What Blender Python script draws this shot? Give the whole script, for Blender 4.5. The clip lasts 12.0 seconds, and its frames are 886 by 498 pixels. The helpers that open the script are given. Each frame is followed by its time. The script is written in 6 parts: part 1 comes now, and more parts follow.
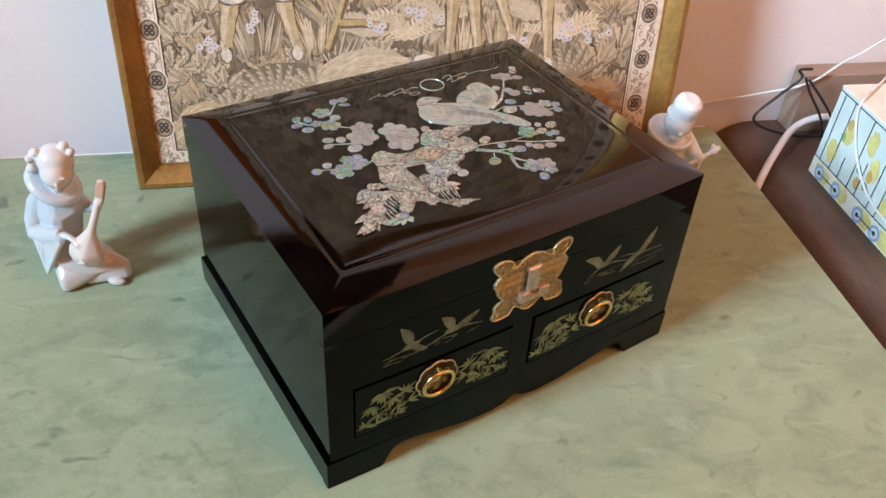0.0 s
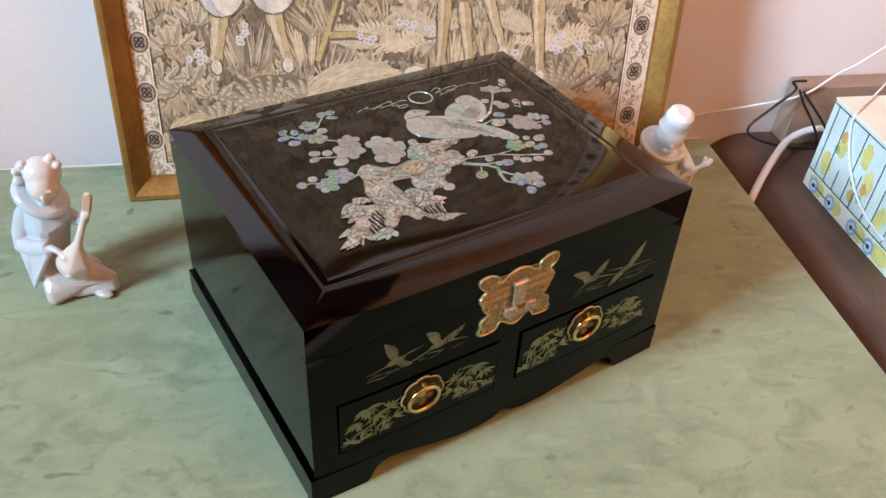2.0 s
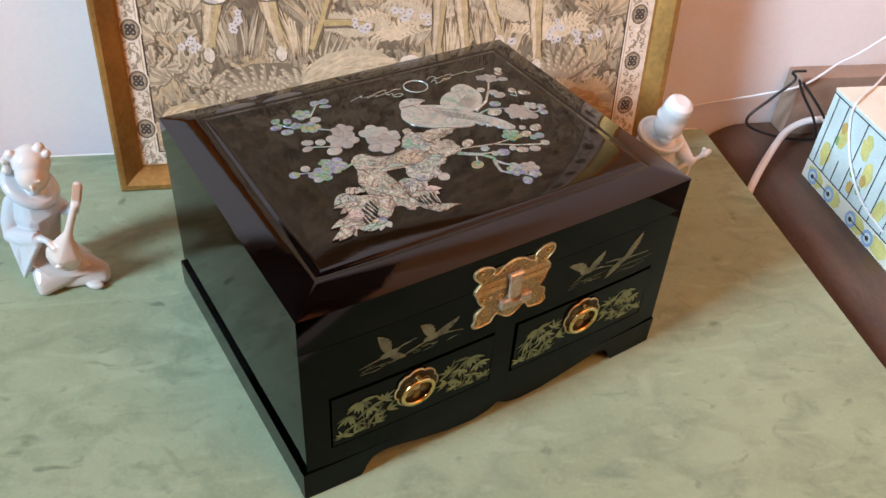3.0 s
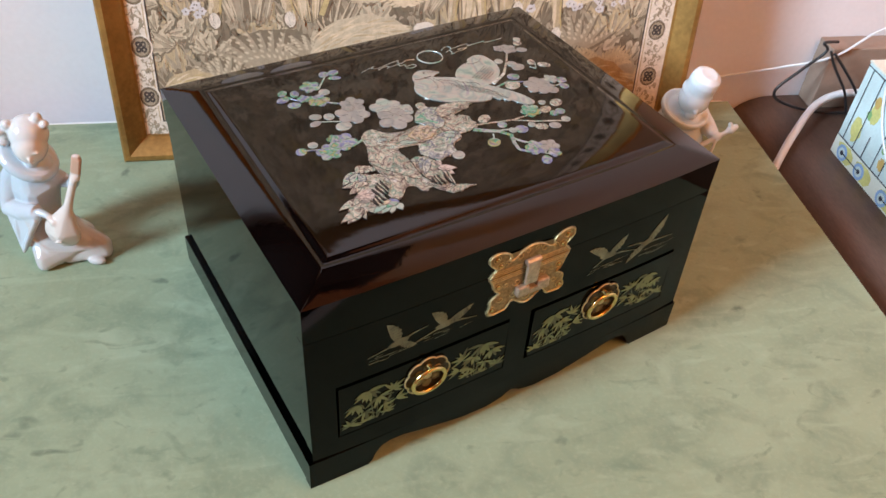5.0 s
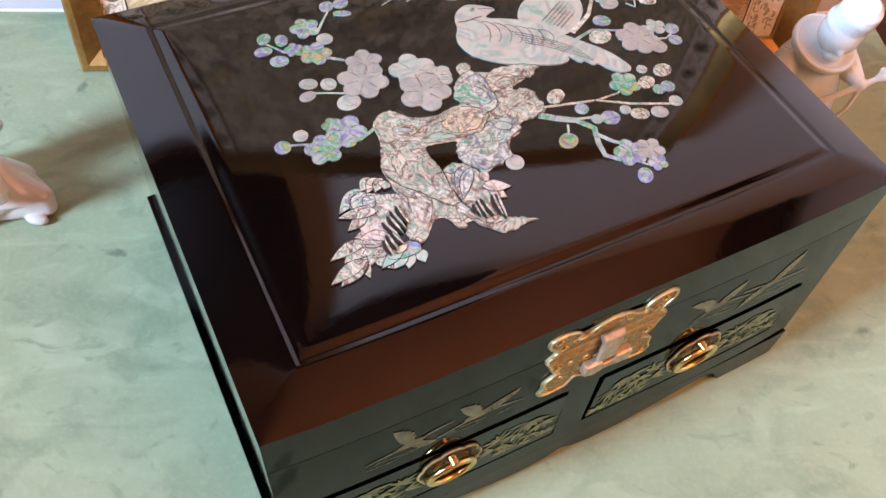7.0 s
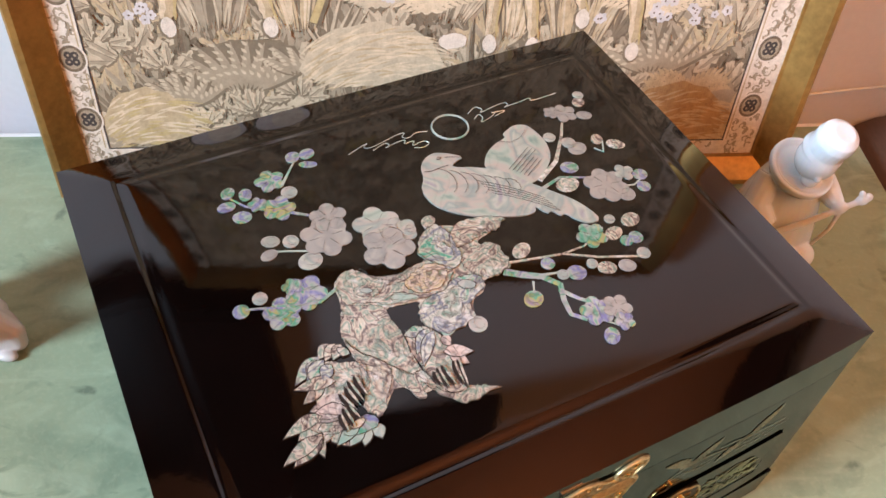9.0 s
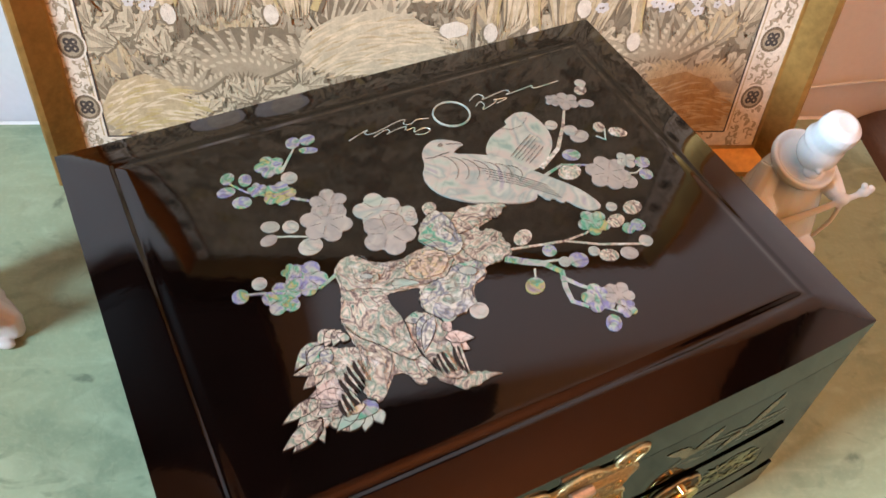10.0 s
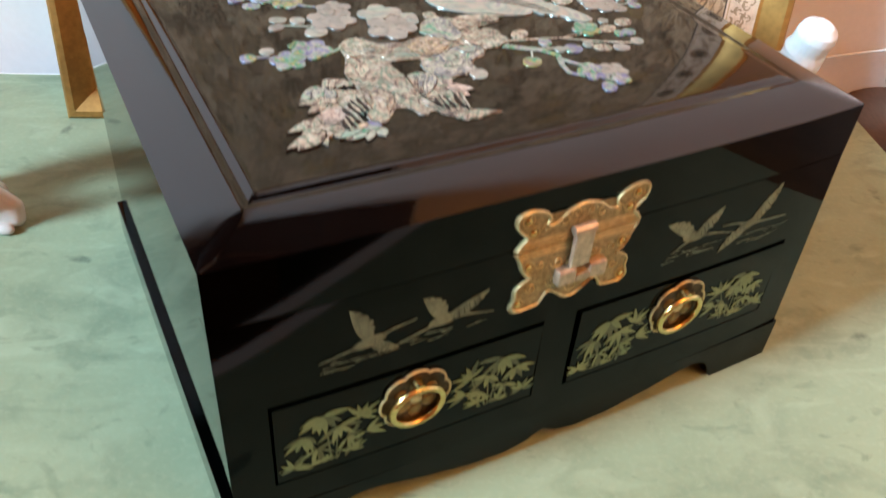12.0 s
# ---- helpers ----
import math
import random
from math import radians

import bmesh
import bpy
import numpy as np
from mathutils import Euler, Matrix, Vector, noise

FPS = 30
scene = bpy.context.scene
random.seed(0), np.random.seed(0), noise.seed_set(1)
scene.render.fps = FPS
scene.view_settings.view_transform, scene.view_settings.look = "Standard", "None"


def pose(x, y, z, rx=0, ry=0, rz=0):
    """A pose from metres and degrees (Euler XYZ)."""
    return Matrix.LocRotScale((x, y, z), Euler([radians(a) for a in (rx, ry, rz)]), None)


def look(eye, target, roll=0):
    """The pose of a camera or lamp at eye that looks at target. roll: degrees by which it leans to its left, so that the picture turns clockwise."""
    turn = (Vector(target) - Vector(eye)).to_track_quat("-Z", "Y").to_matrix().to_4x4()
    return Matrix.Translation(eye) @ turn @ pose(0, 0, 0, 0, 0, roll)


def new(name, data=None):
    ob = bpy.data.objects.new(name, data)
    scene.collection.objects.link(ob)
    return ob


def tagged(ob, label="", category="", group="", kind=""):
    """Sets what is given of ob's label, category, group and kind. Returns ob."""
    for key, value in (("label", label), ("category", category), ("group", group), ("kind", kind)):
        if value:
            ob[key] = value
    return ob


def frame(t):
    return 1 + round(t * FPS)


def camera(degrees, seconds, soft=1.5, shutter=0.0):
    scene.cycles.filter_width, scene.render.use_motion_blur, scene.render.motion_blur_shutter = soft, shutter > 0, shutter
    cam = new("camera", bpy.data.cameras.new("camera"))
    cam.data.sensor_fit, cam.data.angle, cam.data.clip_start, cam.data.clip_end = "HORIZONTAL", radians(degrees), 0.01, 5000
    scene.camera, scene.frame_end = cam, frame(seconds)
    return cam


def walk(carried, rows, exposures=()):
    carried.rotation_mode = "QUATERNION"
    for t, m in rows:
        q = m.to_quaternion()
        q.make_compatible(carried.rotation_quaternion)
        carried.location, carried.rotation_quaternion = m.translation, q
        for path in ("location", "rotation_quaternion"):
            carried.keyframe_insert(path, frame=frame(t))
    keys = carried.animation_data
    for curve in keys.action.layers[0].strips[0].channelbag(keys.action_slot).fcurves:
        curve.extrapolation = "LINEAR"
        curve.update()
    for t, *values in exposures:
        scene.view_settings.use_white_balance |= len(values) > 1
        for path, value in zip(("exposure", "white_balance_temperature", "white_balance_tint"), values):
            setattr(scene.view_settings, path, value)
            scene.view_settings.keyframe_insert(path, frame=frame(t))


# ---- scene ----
cam = camera(55.8, 12.0, shutter=0.4)
PATH = [
    (0, (-0.132, -0.294, 0.484), (0.748, 0.962, -0.8), 4.6),
    (0.5, (-0.13, -0.296, 0.485), (0.736, 0.964, -0.805), 4.0),
    (1, (-0.127, -0.295, 0.484), (0.744, 0.962, -0.804), 4.1),
    (1.5, (-0.125, -0.295, 0.485), (0.751, 0.966, -0.797), 4.2),
    (2, (-0.12, -0.295, 0.485), (0.761, 0.975, -0.783), 4.5),
    (2.5, (-0.118, -0.295, 0.481), (0.763, 0.983, -0.78), 4.5),
    (3, (-0.115, -0.291, 0.48), (0.765, 0.964, -0.804), 4.8),
    (5, (-0.101, -0.267, 0.472), (0.729, 0.951, -0.88), 5.0),
    (5.5, (-0.064, -0.205, 0.454), (0.681, 0.92, -1.023), 6.8),
    (6, (-0.036, -0.154, 0.432), (0.645, 0.908, -1.12), 6.9),
    (6.5, (-0.019, -0.12, 0.422), (0.627, 0.863, -1.195), 8.0),
    (7, (-0.007, -0.105, 0.428), (0.613, 0.867, -1.206), 7.2),
    (7.5, (-0.008, -0.105, 0.446), (0.661, 0.948, -1.117), 7.1),
    (7.7, (-0.009, -0.106, 0.452), (0.683, 0.983, -1.076), 7.0),
    (9.3, (0.027, -0.076, 0.445), (0.685, 1.019, -1.094), 5.5),
    (9.5, (0.026, -0.075, 0.444), (0.684, 1.013, -1.099), 5.8),
    (10, (0.022, -0.082, 0.442), (0.685, 1.006, -1.099), 6.1),
    (10.5, (0.014, -0.105, 0.431), (0.678, 1.029, -1.076), 5.5),
    (11, (0.0, -0.126, 0.415), (0.699, 1.034, -1.056), 6.3),
    (11.5, (-0.016, -0.155, 0.391), (0.721, 1.083, -0.996), 5.8),
    (12, (-0.028, -0.191, 0.332), (0.752, 1.136, -0.945), 5.2),
]
EXPOSURE = [(0.0, -0.21, 6500, 10), (3.0, -0.20, 6500, 10), (5.3, -0.19, 6450, 10), (6.3, 0.12, 6200, 11), (7.0, 0.30, 5950, 14), (7.6, 0.01, 6050, 14), (9.5, 0.02, 6450, 9), (11.2, 0.12, 6350, 2), (12.0, 0.20, 6280, 2)]
walk(cam, [(t, look(eye, target, roll)) for t, eye, target, roll in PATH], EXPOSURE)

# ---- light ----
TURN = radians(-21.8)                      # the room stands turned to the jewellery box
ROOM = Matrix.Translation((0.001, 0.0105, 0)) @ Matrix.Rotation(TURN, 4, "Z")       # room axes: u to the right along the wall, v towards it
WALL, LEFT, RIGHT, FRONT, CEIL, FLOOR = 0.445, -1.45, 1.38, -2.2, 1.72, -0.74

world = bpy.data.worlds.new("sky")
world.use_nodes = True
scene.world = world
sky = world.node_tree.nodes.new("ShaderNodeTexSky")
sky.sky_type, sky.sun_disc, sky.sun_elevation, sky.sun_rotation = "NISHITA", False, radians(35), radians(250)
world.node_tree.links.new(sky.outputs[0], world.node_tree.nodes["Background"].inputs[0])
world.node_tree.nodes["Background"].inputs[1].default_value = 0.08


def lamp(name, kind, m, energy, colour, **more):
    data = bpy.data.lights.new(name, kind)
    data.energy, data.color = energy, colour
    for key, value in more.items():
        setattr(data, key, value)
    ob = new(name, data)
    ob.matrix_world = m
    return ob


WIN = dict(v0=-0.83, v1=-0.27, z0=0.72, z1=1.58)
WINDOW_W, BULB_W = 17.5, 41
lamp("window_daylight", "AREA", ROOM @ pose(LEFT + 0.01, (WIN["v0"] + WIN["v1"]) / 2, (WIN["z0"] + WIN["z1"]) / 2, 0, -69, 23),
     WINDOW_W, (0.575, 0.745, 0.90), shape="RECTANGLE", size=0.64, size_y=0.40, spread=radians(66))
LAMP = ROOM @ Vector((0.78, -0.62, 1.28))
lamp("bulb_light", "POINT", Matrix.Translation(LAMP), BULB_W, (1.0, 0.43, 0.125), shadow_soft_size=0.43)


# ---- materials ----
def material(name, base, rough=0.5, metal=0.0, vary=0.15, scale=40.0, fine=400.0, bump=0.0, depth=0.001, second=None, coat=0.0, ior=1.5, stretch=(1, 1, 1), sheen=0.0, mottle=0.5):
    m = bpy.data.materials.new(name)
    m.use_nodes = True
    n, l = m.node_tree.nodes, m.node_tree.links
    b = n["Principled BSDF"]
    at = n.new("ShaderNodeTexCoord")
    mp = n.new("ShaderNodeMapping")
    mp.inputs["Scale"].default_value = stretch
    l.new(at.outputs["Object"], mp.inputs[0])
    big, small = n.new("ShaderNodeTexNoise"), n.new("ShaderNodeTexNoise")
    big.inputs["Scale"].default_value, big.inputs["Detail"].default_value = scale, 5
    small.inputs["Scale"].default_value, small.inputs["Detail"].default_value = fine, 3
    l.new(mp.outputs[0], big.inputs["Vector"]), l.new(mp.outputs[0], small.inputs["Vector"])
    add = n.new("ShaderNodeMix")
    add.inputs[0].default_value = 0.35
    l.new(big.outputs[0], add.inputs[2]), l.new(small.outputs[0], add.inputs[3])
    ramp = n.new("ShaderNodeValToRGB")
    second = second or tuple(c * (1 - vary) for c in base)
    first = tuple(min(1, c * (1 + vary * 0.6)) for c in base)
    ramp.color_ramp.elements[0].position, ramp.color_ramp.elements[1].position = 0.5 - mottle * 0.3, 0.5 + mottle * 0.3
    ramp.color_ramp.elements[0].color, ramp.color_ramp.elements[1].color = (*second, 1), (*first, 1)
    l.new(add.outputs[0], ramp.inputs[0]), l.new(ramp.outputs[0], b.inputs["Base Color"])
    b.inputs["Roughness"].default_value, b.inputs["Metallic"].default_value, b.inputs["IOR"].default_value = rough, metal, ior
    b.inputs["Coat Weight"].default_value, b.inputs["Coat Roughness"].default_value = coat, 0.04
    b.inputs["Sheen Weight"].default_value = sheen
    if bump:
        bm_ = n.new("ShaderNodeBump")
        bm_.inputs["Strength"].default_value, bm_.inputs["Distance"].default_value = bump, depth
        l.new(add.outputs[0], bm_.inputs["Height"]), l.new(bm_.outputs[0], b.inputs["Normal"])
    return m


M_WALL = material("wall_paint", (0.78, 0.76, 0.78), 0.7, vary=0.05, scale=6, fine=180, bump=0.15, depth=0.002)
# unseen walls: darker than the off-white one to limit bounce and warm reflections
M_ROOM = material("low_bounce_beige", (0.47, 0.31, 0.22), 0.8, vary=0.1, scale=3, fine=60)
# unseen ceiling: lamp warmth is in the colour, for brown reflections in the lid
M_CEIL = material("lamp_warmed_ceiling", (0.80, 0.46, 0.32), 0.8, vary=0.06, scale=3, fine=60)
M_FLOOR = material("floor_boards", (0.07, 0.042, 0.026), 0.45, vary=0.35, scale=5, fine=60, stretch=(1, 8, 1))


def suede():
    """Green suede: nap brushed lighter and darker, rubbed smudges, fine grain."""
    m = material("green_suede", (0.31, 0.41, 0.25), 0.9, sheen=0.25)
    n, l = m.node_tree.nodes, m.node_tree.links
    b = n["Principled BSDF"]
    at = n.new("ShaderNodeTexCoord")

    def noise_at(scale, detail, distort, lo, hi, stretch=(1, 1, 1), turn=0.0):
        mp, t, r = n.new("ShaderNodeMapping"), n.new("ShaderNodeTexNoise"), n.new("ShaderNodeMapRange")
        mp.inputs["Scale"].default_value, mp.inputs["Rotation"].default_value = stretch, (0, 0, turn)
        t.inputs["Scale"].default_value, t.inputs["Detail"].default_value, t.inputs["Distortion"].default_value = scale, detail, distort
        r.inputs["From Min"].default_value, r.inputs["From Max"].default_value = lo, hi
        l.new(at.outputs["Object"], mp.inputs[0]), l.new(mp.outputs[0], t.inputs["Vector"]), l.new(t.outputs[0], r.inputs["Value"])
        return r.outputs[0]

    def mix(fac, a, c):
        x = n.new("ShaderNodeMix")
        x.data_type = "RGBA"
        l.new(fac, x.inputs[0])
        l.new(a, x.inputs[6]) if not isinstance(a, tuple) else setattr(x.inputs[6], "default_value", (*a, 1))
        x.inputs[7].default_value = (*c, 1)
        return x.outputs[2]

    col = mix(noise_at(5, 6, 1.5, 0.35, 0.68), (0.225, 0.292, 0.180), (0.275, 0.346, 0.220))
    col = mix(noise_at(22, 6, 1.2, 0.50, 0.74), col, (0.190, 0.252, 0.158))
    col = mix(noise_at(8, 7, 2.2, 0.54, 0.72, (1, 3.2, 1), 0.55), col, (0.283, 0.357, 0.230))
    col = mix(noise_at(15, 7, 1.0, 0.56, 0.74, (1, 1.7, 1), 1.9), col, (0.168, 0.230, 0.142))
    col = mix(noise_at(11, 7, 1.8, 0.58, 0.74, (1, 2.4, 1), 2.2), col, (0.300, 0.372, 0.243))
    col = mix(noise_at(38, 6, 1.4, 0.60, 0.72, (1, 1.8, 1), 1.3), col, (0.180, 0.243, 0.150))
    col = mix(noise_at(21, 3, 0.5, 0.675, 0.72, (1, 1.4, 1), 1.1), col, (0.120, 0.163, 0.100))
    col = mix(noise_at(300, 3, 0, 0.50, 1.4), col, (0.35, 0.40, 0.27))
    l.new(col, b.inputs["Base Color"])
    bp = n.new("ShaderNodeBump")
    bp.inputs["Strength"].default_value, bp.inputs["Distance"].default_value = 0.45, 0.0016
    l.new(noise_at(38, 4, 1.2, 0, 1), bp.inputs["Height"]), l.new(bp.outputs[0], b.inputs["Normal"])
    return m


M_CLOTH = suede()
M_BOARD = material("white_board", (0.80, 0.79, 0.78), 0.4, vary=0.06)
M_WOOD = material("dark_wood", (0.095, 0.060, 0.045), 0.38, vary=0.4, scale=9, fine=120, stretch=(6, 1, 1), bump=0.05)
M_LACQUER = material("black_lacquer", (0.0003, 0.0005, 0.0004), 0.05, vary=0.3, scale=30, fine=200, ior=1.21, bump=0.010, depth=0.002)
M_LIDLACQUER = material("brown_black_lacquer", (0.0022, 0.0010, 0.0008), 0.05, vary=0.3, scale=30, fine=200, ior=1.52, bump=0.026, depth=0.002)
M_GILT = material("gilt_wood", (0.42, 0.23, 0.065), 0.44, metal=0.62, vary=0.35, scale=20, fine=220, bump=0.1, depth=0.0008)
M_TAP = material("tapestry_ground", (0.34, 0.28, 0.18), 0.95, vary=0.3, scale=45, fine=900, bump=0.5, depth=0.0006)
M_BRASS = material("brass", (0.80, 0.61, 0.24), 0.22, metal=1.0, vary=0.2, scale=300, fine=1500, bump=0.08, depth=0.0003)
M_CARD = material("printed_card", (0.56, 0.69, 0.69), 0.5, vary=0.12, scale=25)


# ---- builders ----
def box(bm, x0, x1, y0, y1, z0, z1, bevel=0.0, seg=2, m=Matrix()):
    c = Matrix.Translation(((x0 + x1) / 2, (y0 + y1) / 2, (z0 + z1) / 2)) @ Matrix.Diagonal((x1 - x0, y1 - y0, z1 - z0, 1))
    vs = bmesh.ops.create_cube(bm, size=1, matrix=c)["verts"]
    if bevel:
        es = list({e for v in vs for e in v.link_edges})
        out = bmesh.ops.bevel(bm, geom=es, offset=bevel, segments=seg, profile=0.5, affect="EDGES")
        vs = list({v for f in out["faces"] for v in f.verts} | {v for v in vs if v.is_valid})
    if m != Matrix():
        bmesh.ops.transform(bm, matrix=m, verts=vs)
    return bm


def tube(bm, pts, radii, seg=8, cap=True):
    pts = [Vector(p) for p in pts]
    radii = [radii] * len(pts) if isinstance(radii, (int, float)) else radii
    rings, side = [], None
    for i, p in enumerate(pts):
        d = (pts[min(i + 1, len(pts) - 1)] - pts[max(i - 1, 0)]).normalized()
        side = d.orthogonal().normalized() if side is None else (side - d * side.dot(d)).normalized()
        up = d.cross(side)
        rings.append([bm.verts.new(p + radii[i] * (math.cos(a) * side + math.sin(a) * up)) for a in (2 * math.pi * k / seg for k in range(seg))])
    for a, b in zip(rings, rings[1:]):
        for k in range(seg):
            bm.faces.new((a[k], a[(k + 1) % seg], b[(k + 1) % seg], b[k]))
    if cap:
        bm.faces.new(rings[0][::-1]), bm.faces.new(rings[-1])
    return bm


def lathe(bm, profile, seg=24, m=Matrix(), shape=None):
    rings = []
    for r, z in profile:
        ring = []
        for k in range(seg):
            a = 2 * math.pi * k / seg
            q = r * (shape(a) if shape else 1)
            ring.append(bm.verts.new(m @ Vector((q * math.cos(a), q * math.sin(a), z))))
        rings.append(ring)
    for a, b in zip(rings, rings[1:]):
        for k in range(seg):
            bm.faces.new((a[k], a[(k + 1) % seg], b[(k + 1) % seg], b[k]))
    bm.faces.new(rings[0][::-1]), bm.faces.new(rings[-1])
    return bm


def ball(bm, c, r, m=Matrix(), u=20, v=14):
    r = (r, r, r) if isinstance(r, (int, float)) else r
    bmesh.ops.create_uvsphere(bm, u_segments=u, v_segments=v, radius=1, matrix=Matrix.Translation(c) @ m @ Matrix.Diagonal((*r, 1)))
    return bm


def wrap(bm, balls):
    """A taut skin round several balls (centre, radius): cloth drawn over limbs."""
    tmp = bmesh.new()
    for c, r in balls:
        bmesh.ops.create_icosphere(tmp, subdivisions=2, radius=r, matrix=Matrix.Translation(c))
    out = bmesh.ops.convex_hull(tmp, input=tmp.verts[:], use_existing_faces=False)
    made = {}
    for f in out["geom"]:
        if isinstance(f, bmesh.types.BMFace):
            for v in f.verts:
                if v not in made:
                    made[v] = bm.verts.new(v.co)
            corners = [made[v] for v in f.verts]
            if bm.faces.get(corners) is None:
                bm.faces.new(corners)
    tmp.free()
    return bm


def grid(bm, nx, ny, place, keep=None, flip=False):
    """A sheet of nx by ny cells; place gives the point of a corner, keep says which cells stay."""
    vs = {}

    def at(i, j):
        if (i, j) not in vs:
            vs[i, j] = bm.verts.new(place(i, j))
        return vs[i, j]

    for i in range(nx):
        for j in range(ny):
            if keep is None or keep(i, j):
                f = (at(i, j), at(i + 1, j), at(i + 1, j + 1), at(i, j + 1))
                bm.faces.new(f[::-1] if flip else f)
    return bm


def thicken(bm, way):
    """Gives a sheet a back and side walls, moved by way."""
    out = bmesh.ops.extrude_face_region(bm, geom=bm.faces[:])
    bmesh.ops.translate(bm, vec=way, verts=[g for g in out["geom"] if isinstance(g, bmesh.types.BMVert)])
    bmesh.ops.recalc_face_normals(bm, faces=bm.faces[:])
    return bm


def mesh_of(name, bm, mat, smooth=None):
    data = bpy.data.meshes.new(name)
    bmesh.ops.recalc_face_normals(bm, faces=bm.faces[:])
    bm.to_mesh(data)
    bm.free()
    data.materials.append(mat)
    if smooth is not None:
        data.shade_smooth()
        if smooth < 180:
            data.set_sharp_from_angle(angle=radians(smooth))
    return data


def part(name, bm, mat, parent, label="", smooth=20, m=None):
    ob = new(name, mesh_of(name, bm, mat, smooth))
    ob.parent = parent
    if m is not None:
        ob.matrix_local = m
    return tagged(ob, label)


def thing(name, label, category, m=Matrix(), group="", kind=""):
    ob = new(name)
    ob.empty_display_size = 0.02
    ob.matrix_world = m
    return tagged(ob, label, category, group, kind)


def solid(name, bm, mat, label="", category="", m=Matrix(), smooth=20, group="", kind=""):
    ob = new(name, mesh_of(name, bm, mat, smooth))
    ob.matrix_world = m
    return tagged(ob, label, category, group, kind)


# ---- the room ----
def slab(name, x0, x1, y0, y1, z0, z1, mat, label, category):
    return solid(name, box(bmesh.new(), x0, x1, y0, y1, z0, z1), mat, label, category, ROOM, None, kind="structure")


slab("wall_north", LEFT - 0.1, RIGHT + 0.1, WALL, WALL + 0.1, FLOOR, CEIL, M_WALL, "plain off-white painted wall behind the table", "wall")
slab("wall_east", RIGHT, RIGHT + 0.1, FRONT, WALL, FLOOR, CEIL, M_WALL, "plain off-white painted side wall", "wall")
slab("wall_south", LEFT - 0.1, RIGHT + 0.1, FRONT - 0.1, FRONT, FLOOR, CEIL, M_ROOM, "unseen wall, beige set for bounce and reflections", "wall")
bm = bmesh.new()
ys, zs = (FRONT, WIN["v0"], WIN["v1"], WALL), (FLOOR, WIN["z0"], WIN["z1"], CEIL)
grid(bm, 3, 3, lambda i, j: (LEFT, ys[i], zs[j]), lambda i, j: (i, j) != (1, 1))
solid("wall_west", thicken(bm, (-0.1, 0, 0)), M_ROOM, "unseen wall with a window opening, beige set for bounce and reflections", "wall", ROOM, None, kind="structure")
slab("floor", LEFT - 0.1, RIGHT + 0.1, FRONT - 0.1, WALL + 0.1, FLOOR - 0.05, FLOOR, M_FLOOR, "dark wooden floor", "floor")
slab("ceiling", LEFT - 0.1, RIGHT + 0.1, FRONT - 0.1, WALL + 0.1, CEIL, CEIL + 0.05, M_CEIL, "unseen ceiling with the lamp's warm light put into its orange colour", "ceiling")

# ---- table, cloth, chest ----
T_U0, T_U1, T_V0, T_V1 = -0.75, 0.463, -0.105, 0.411
table = thing("table", "white-topped table under a green suede cloth", "table", ROOM @ pose(-0.1, -0.1, FLOOR))
tz = -FLOOR
part("tabletop", box(bmesh.new(), T_U0 + 0.1, T_U1 + 0.1 - 0.003, T_V0 + 0.1 - 0.013, T_V1 + 0.1 + 0.007, tz - 0.03, tz - 0.002, 0.002), M_BOARD, table)
for sx in (T_U0 + 0.16, T_U1 + 0.02):
    for sy in (T_V0 + 0.16, T_V1 + 0.02):
        part("leg", box(bmesh.new(), sx, sx + 0.05, sy, sy + 0.05, 0, tz - 0.03, 0.003), M_BOARD, table)
bm = bmesh.new()
nu, nv = 60, 26


def cloth_at(i, j):
    u, v = T_U0 + (T_U1 - T_U0) * i / nu, T_V0 + (T_V1 - T_V0) * j / nv
    edge = 0.0025 * noise.noise((u * 9, 0, 4)) if j == nv else 0
    return (u, v + edge, 0.0)


grid(bm, nu, nv, cloth_at)
solid("tablecloth", thicken(bm, (0, 0, -0.0019)), M_CLOTH, "green mottled suede cloth spread over the table", "tablecloth", ROOM, None)

bm = bmesh.new()
prof = [(0.472 + 0.06 * (1 - math.cos(a)), -0.075 + 0.06 * math.sin(a)) for a in (math.pi / 2 * k / 8 for k in range(9))]
prof = [(0.472, -0.076)] + prof + [(1.15, -0.015), (1.15, -0.076)]
rows_ = [[bm.verts.new((u, v, z)) for u, z in prof] for v in (-0.7, WALL - 0.003)]
for k in range(len(prof) - 1):
    bm.faces.new((rows_[0][k], rows_[0][k + 1], rows_[1][k + 1], rows_[1][k]))
bm.faces.new(rows_[0]), bm.faces.new(rows_[1][::-1])
chest = thing("side_chest", "dark brown wooden chest with a rounded edge beside the table", "chest", ROOM)
part("chest_top", bm, M_WOOD, chest)
bm = bmesh.new()
box(bm, 0.476, 1.14, -0.69, WALL - 0.006, FLOOR, -0.0765)
part("carcass", bm, M_WOOD, chest)

# ---- framed tapestry ----
F_U0, F_U1, F_H, LEAN = -0.150, 0.376, 0.56, 8.0
FRAME = ROOM @ pose(0, 0.345, 0.0005) @ pose(0, 0, 0, -LEAN)
picture = thing("framed_tapestry", "woven woodland tapestry in a gilt wooden frame, leaning on the wall", "picture", FRAME)
W_M = 0.021


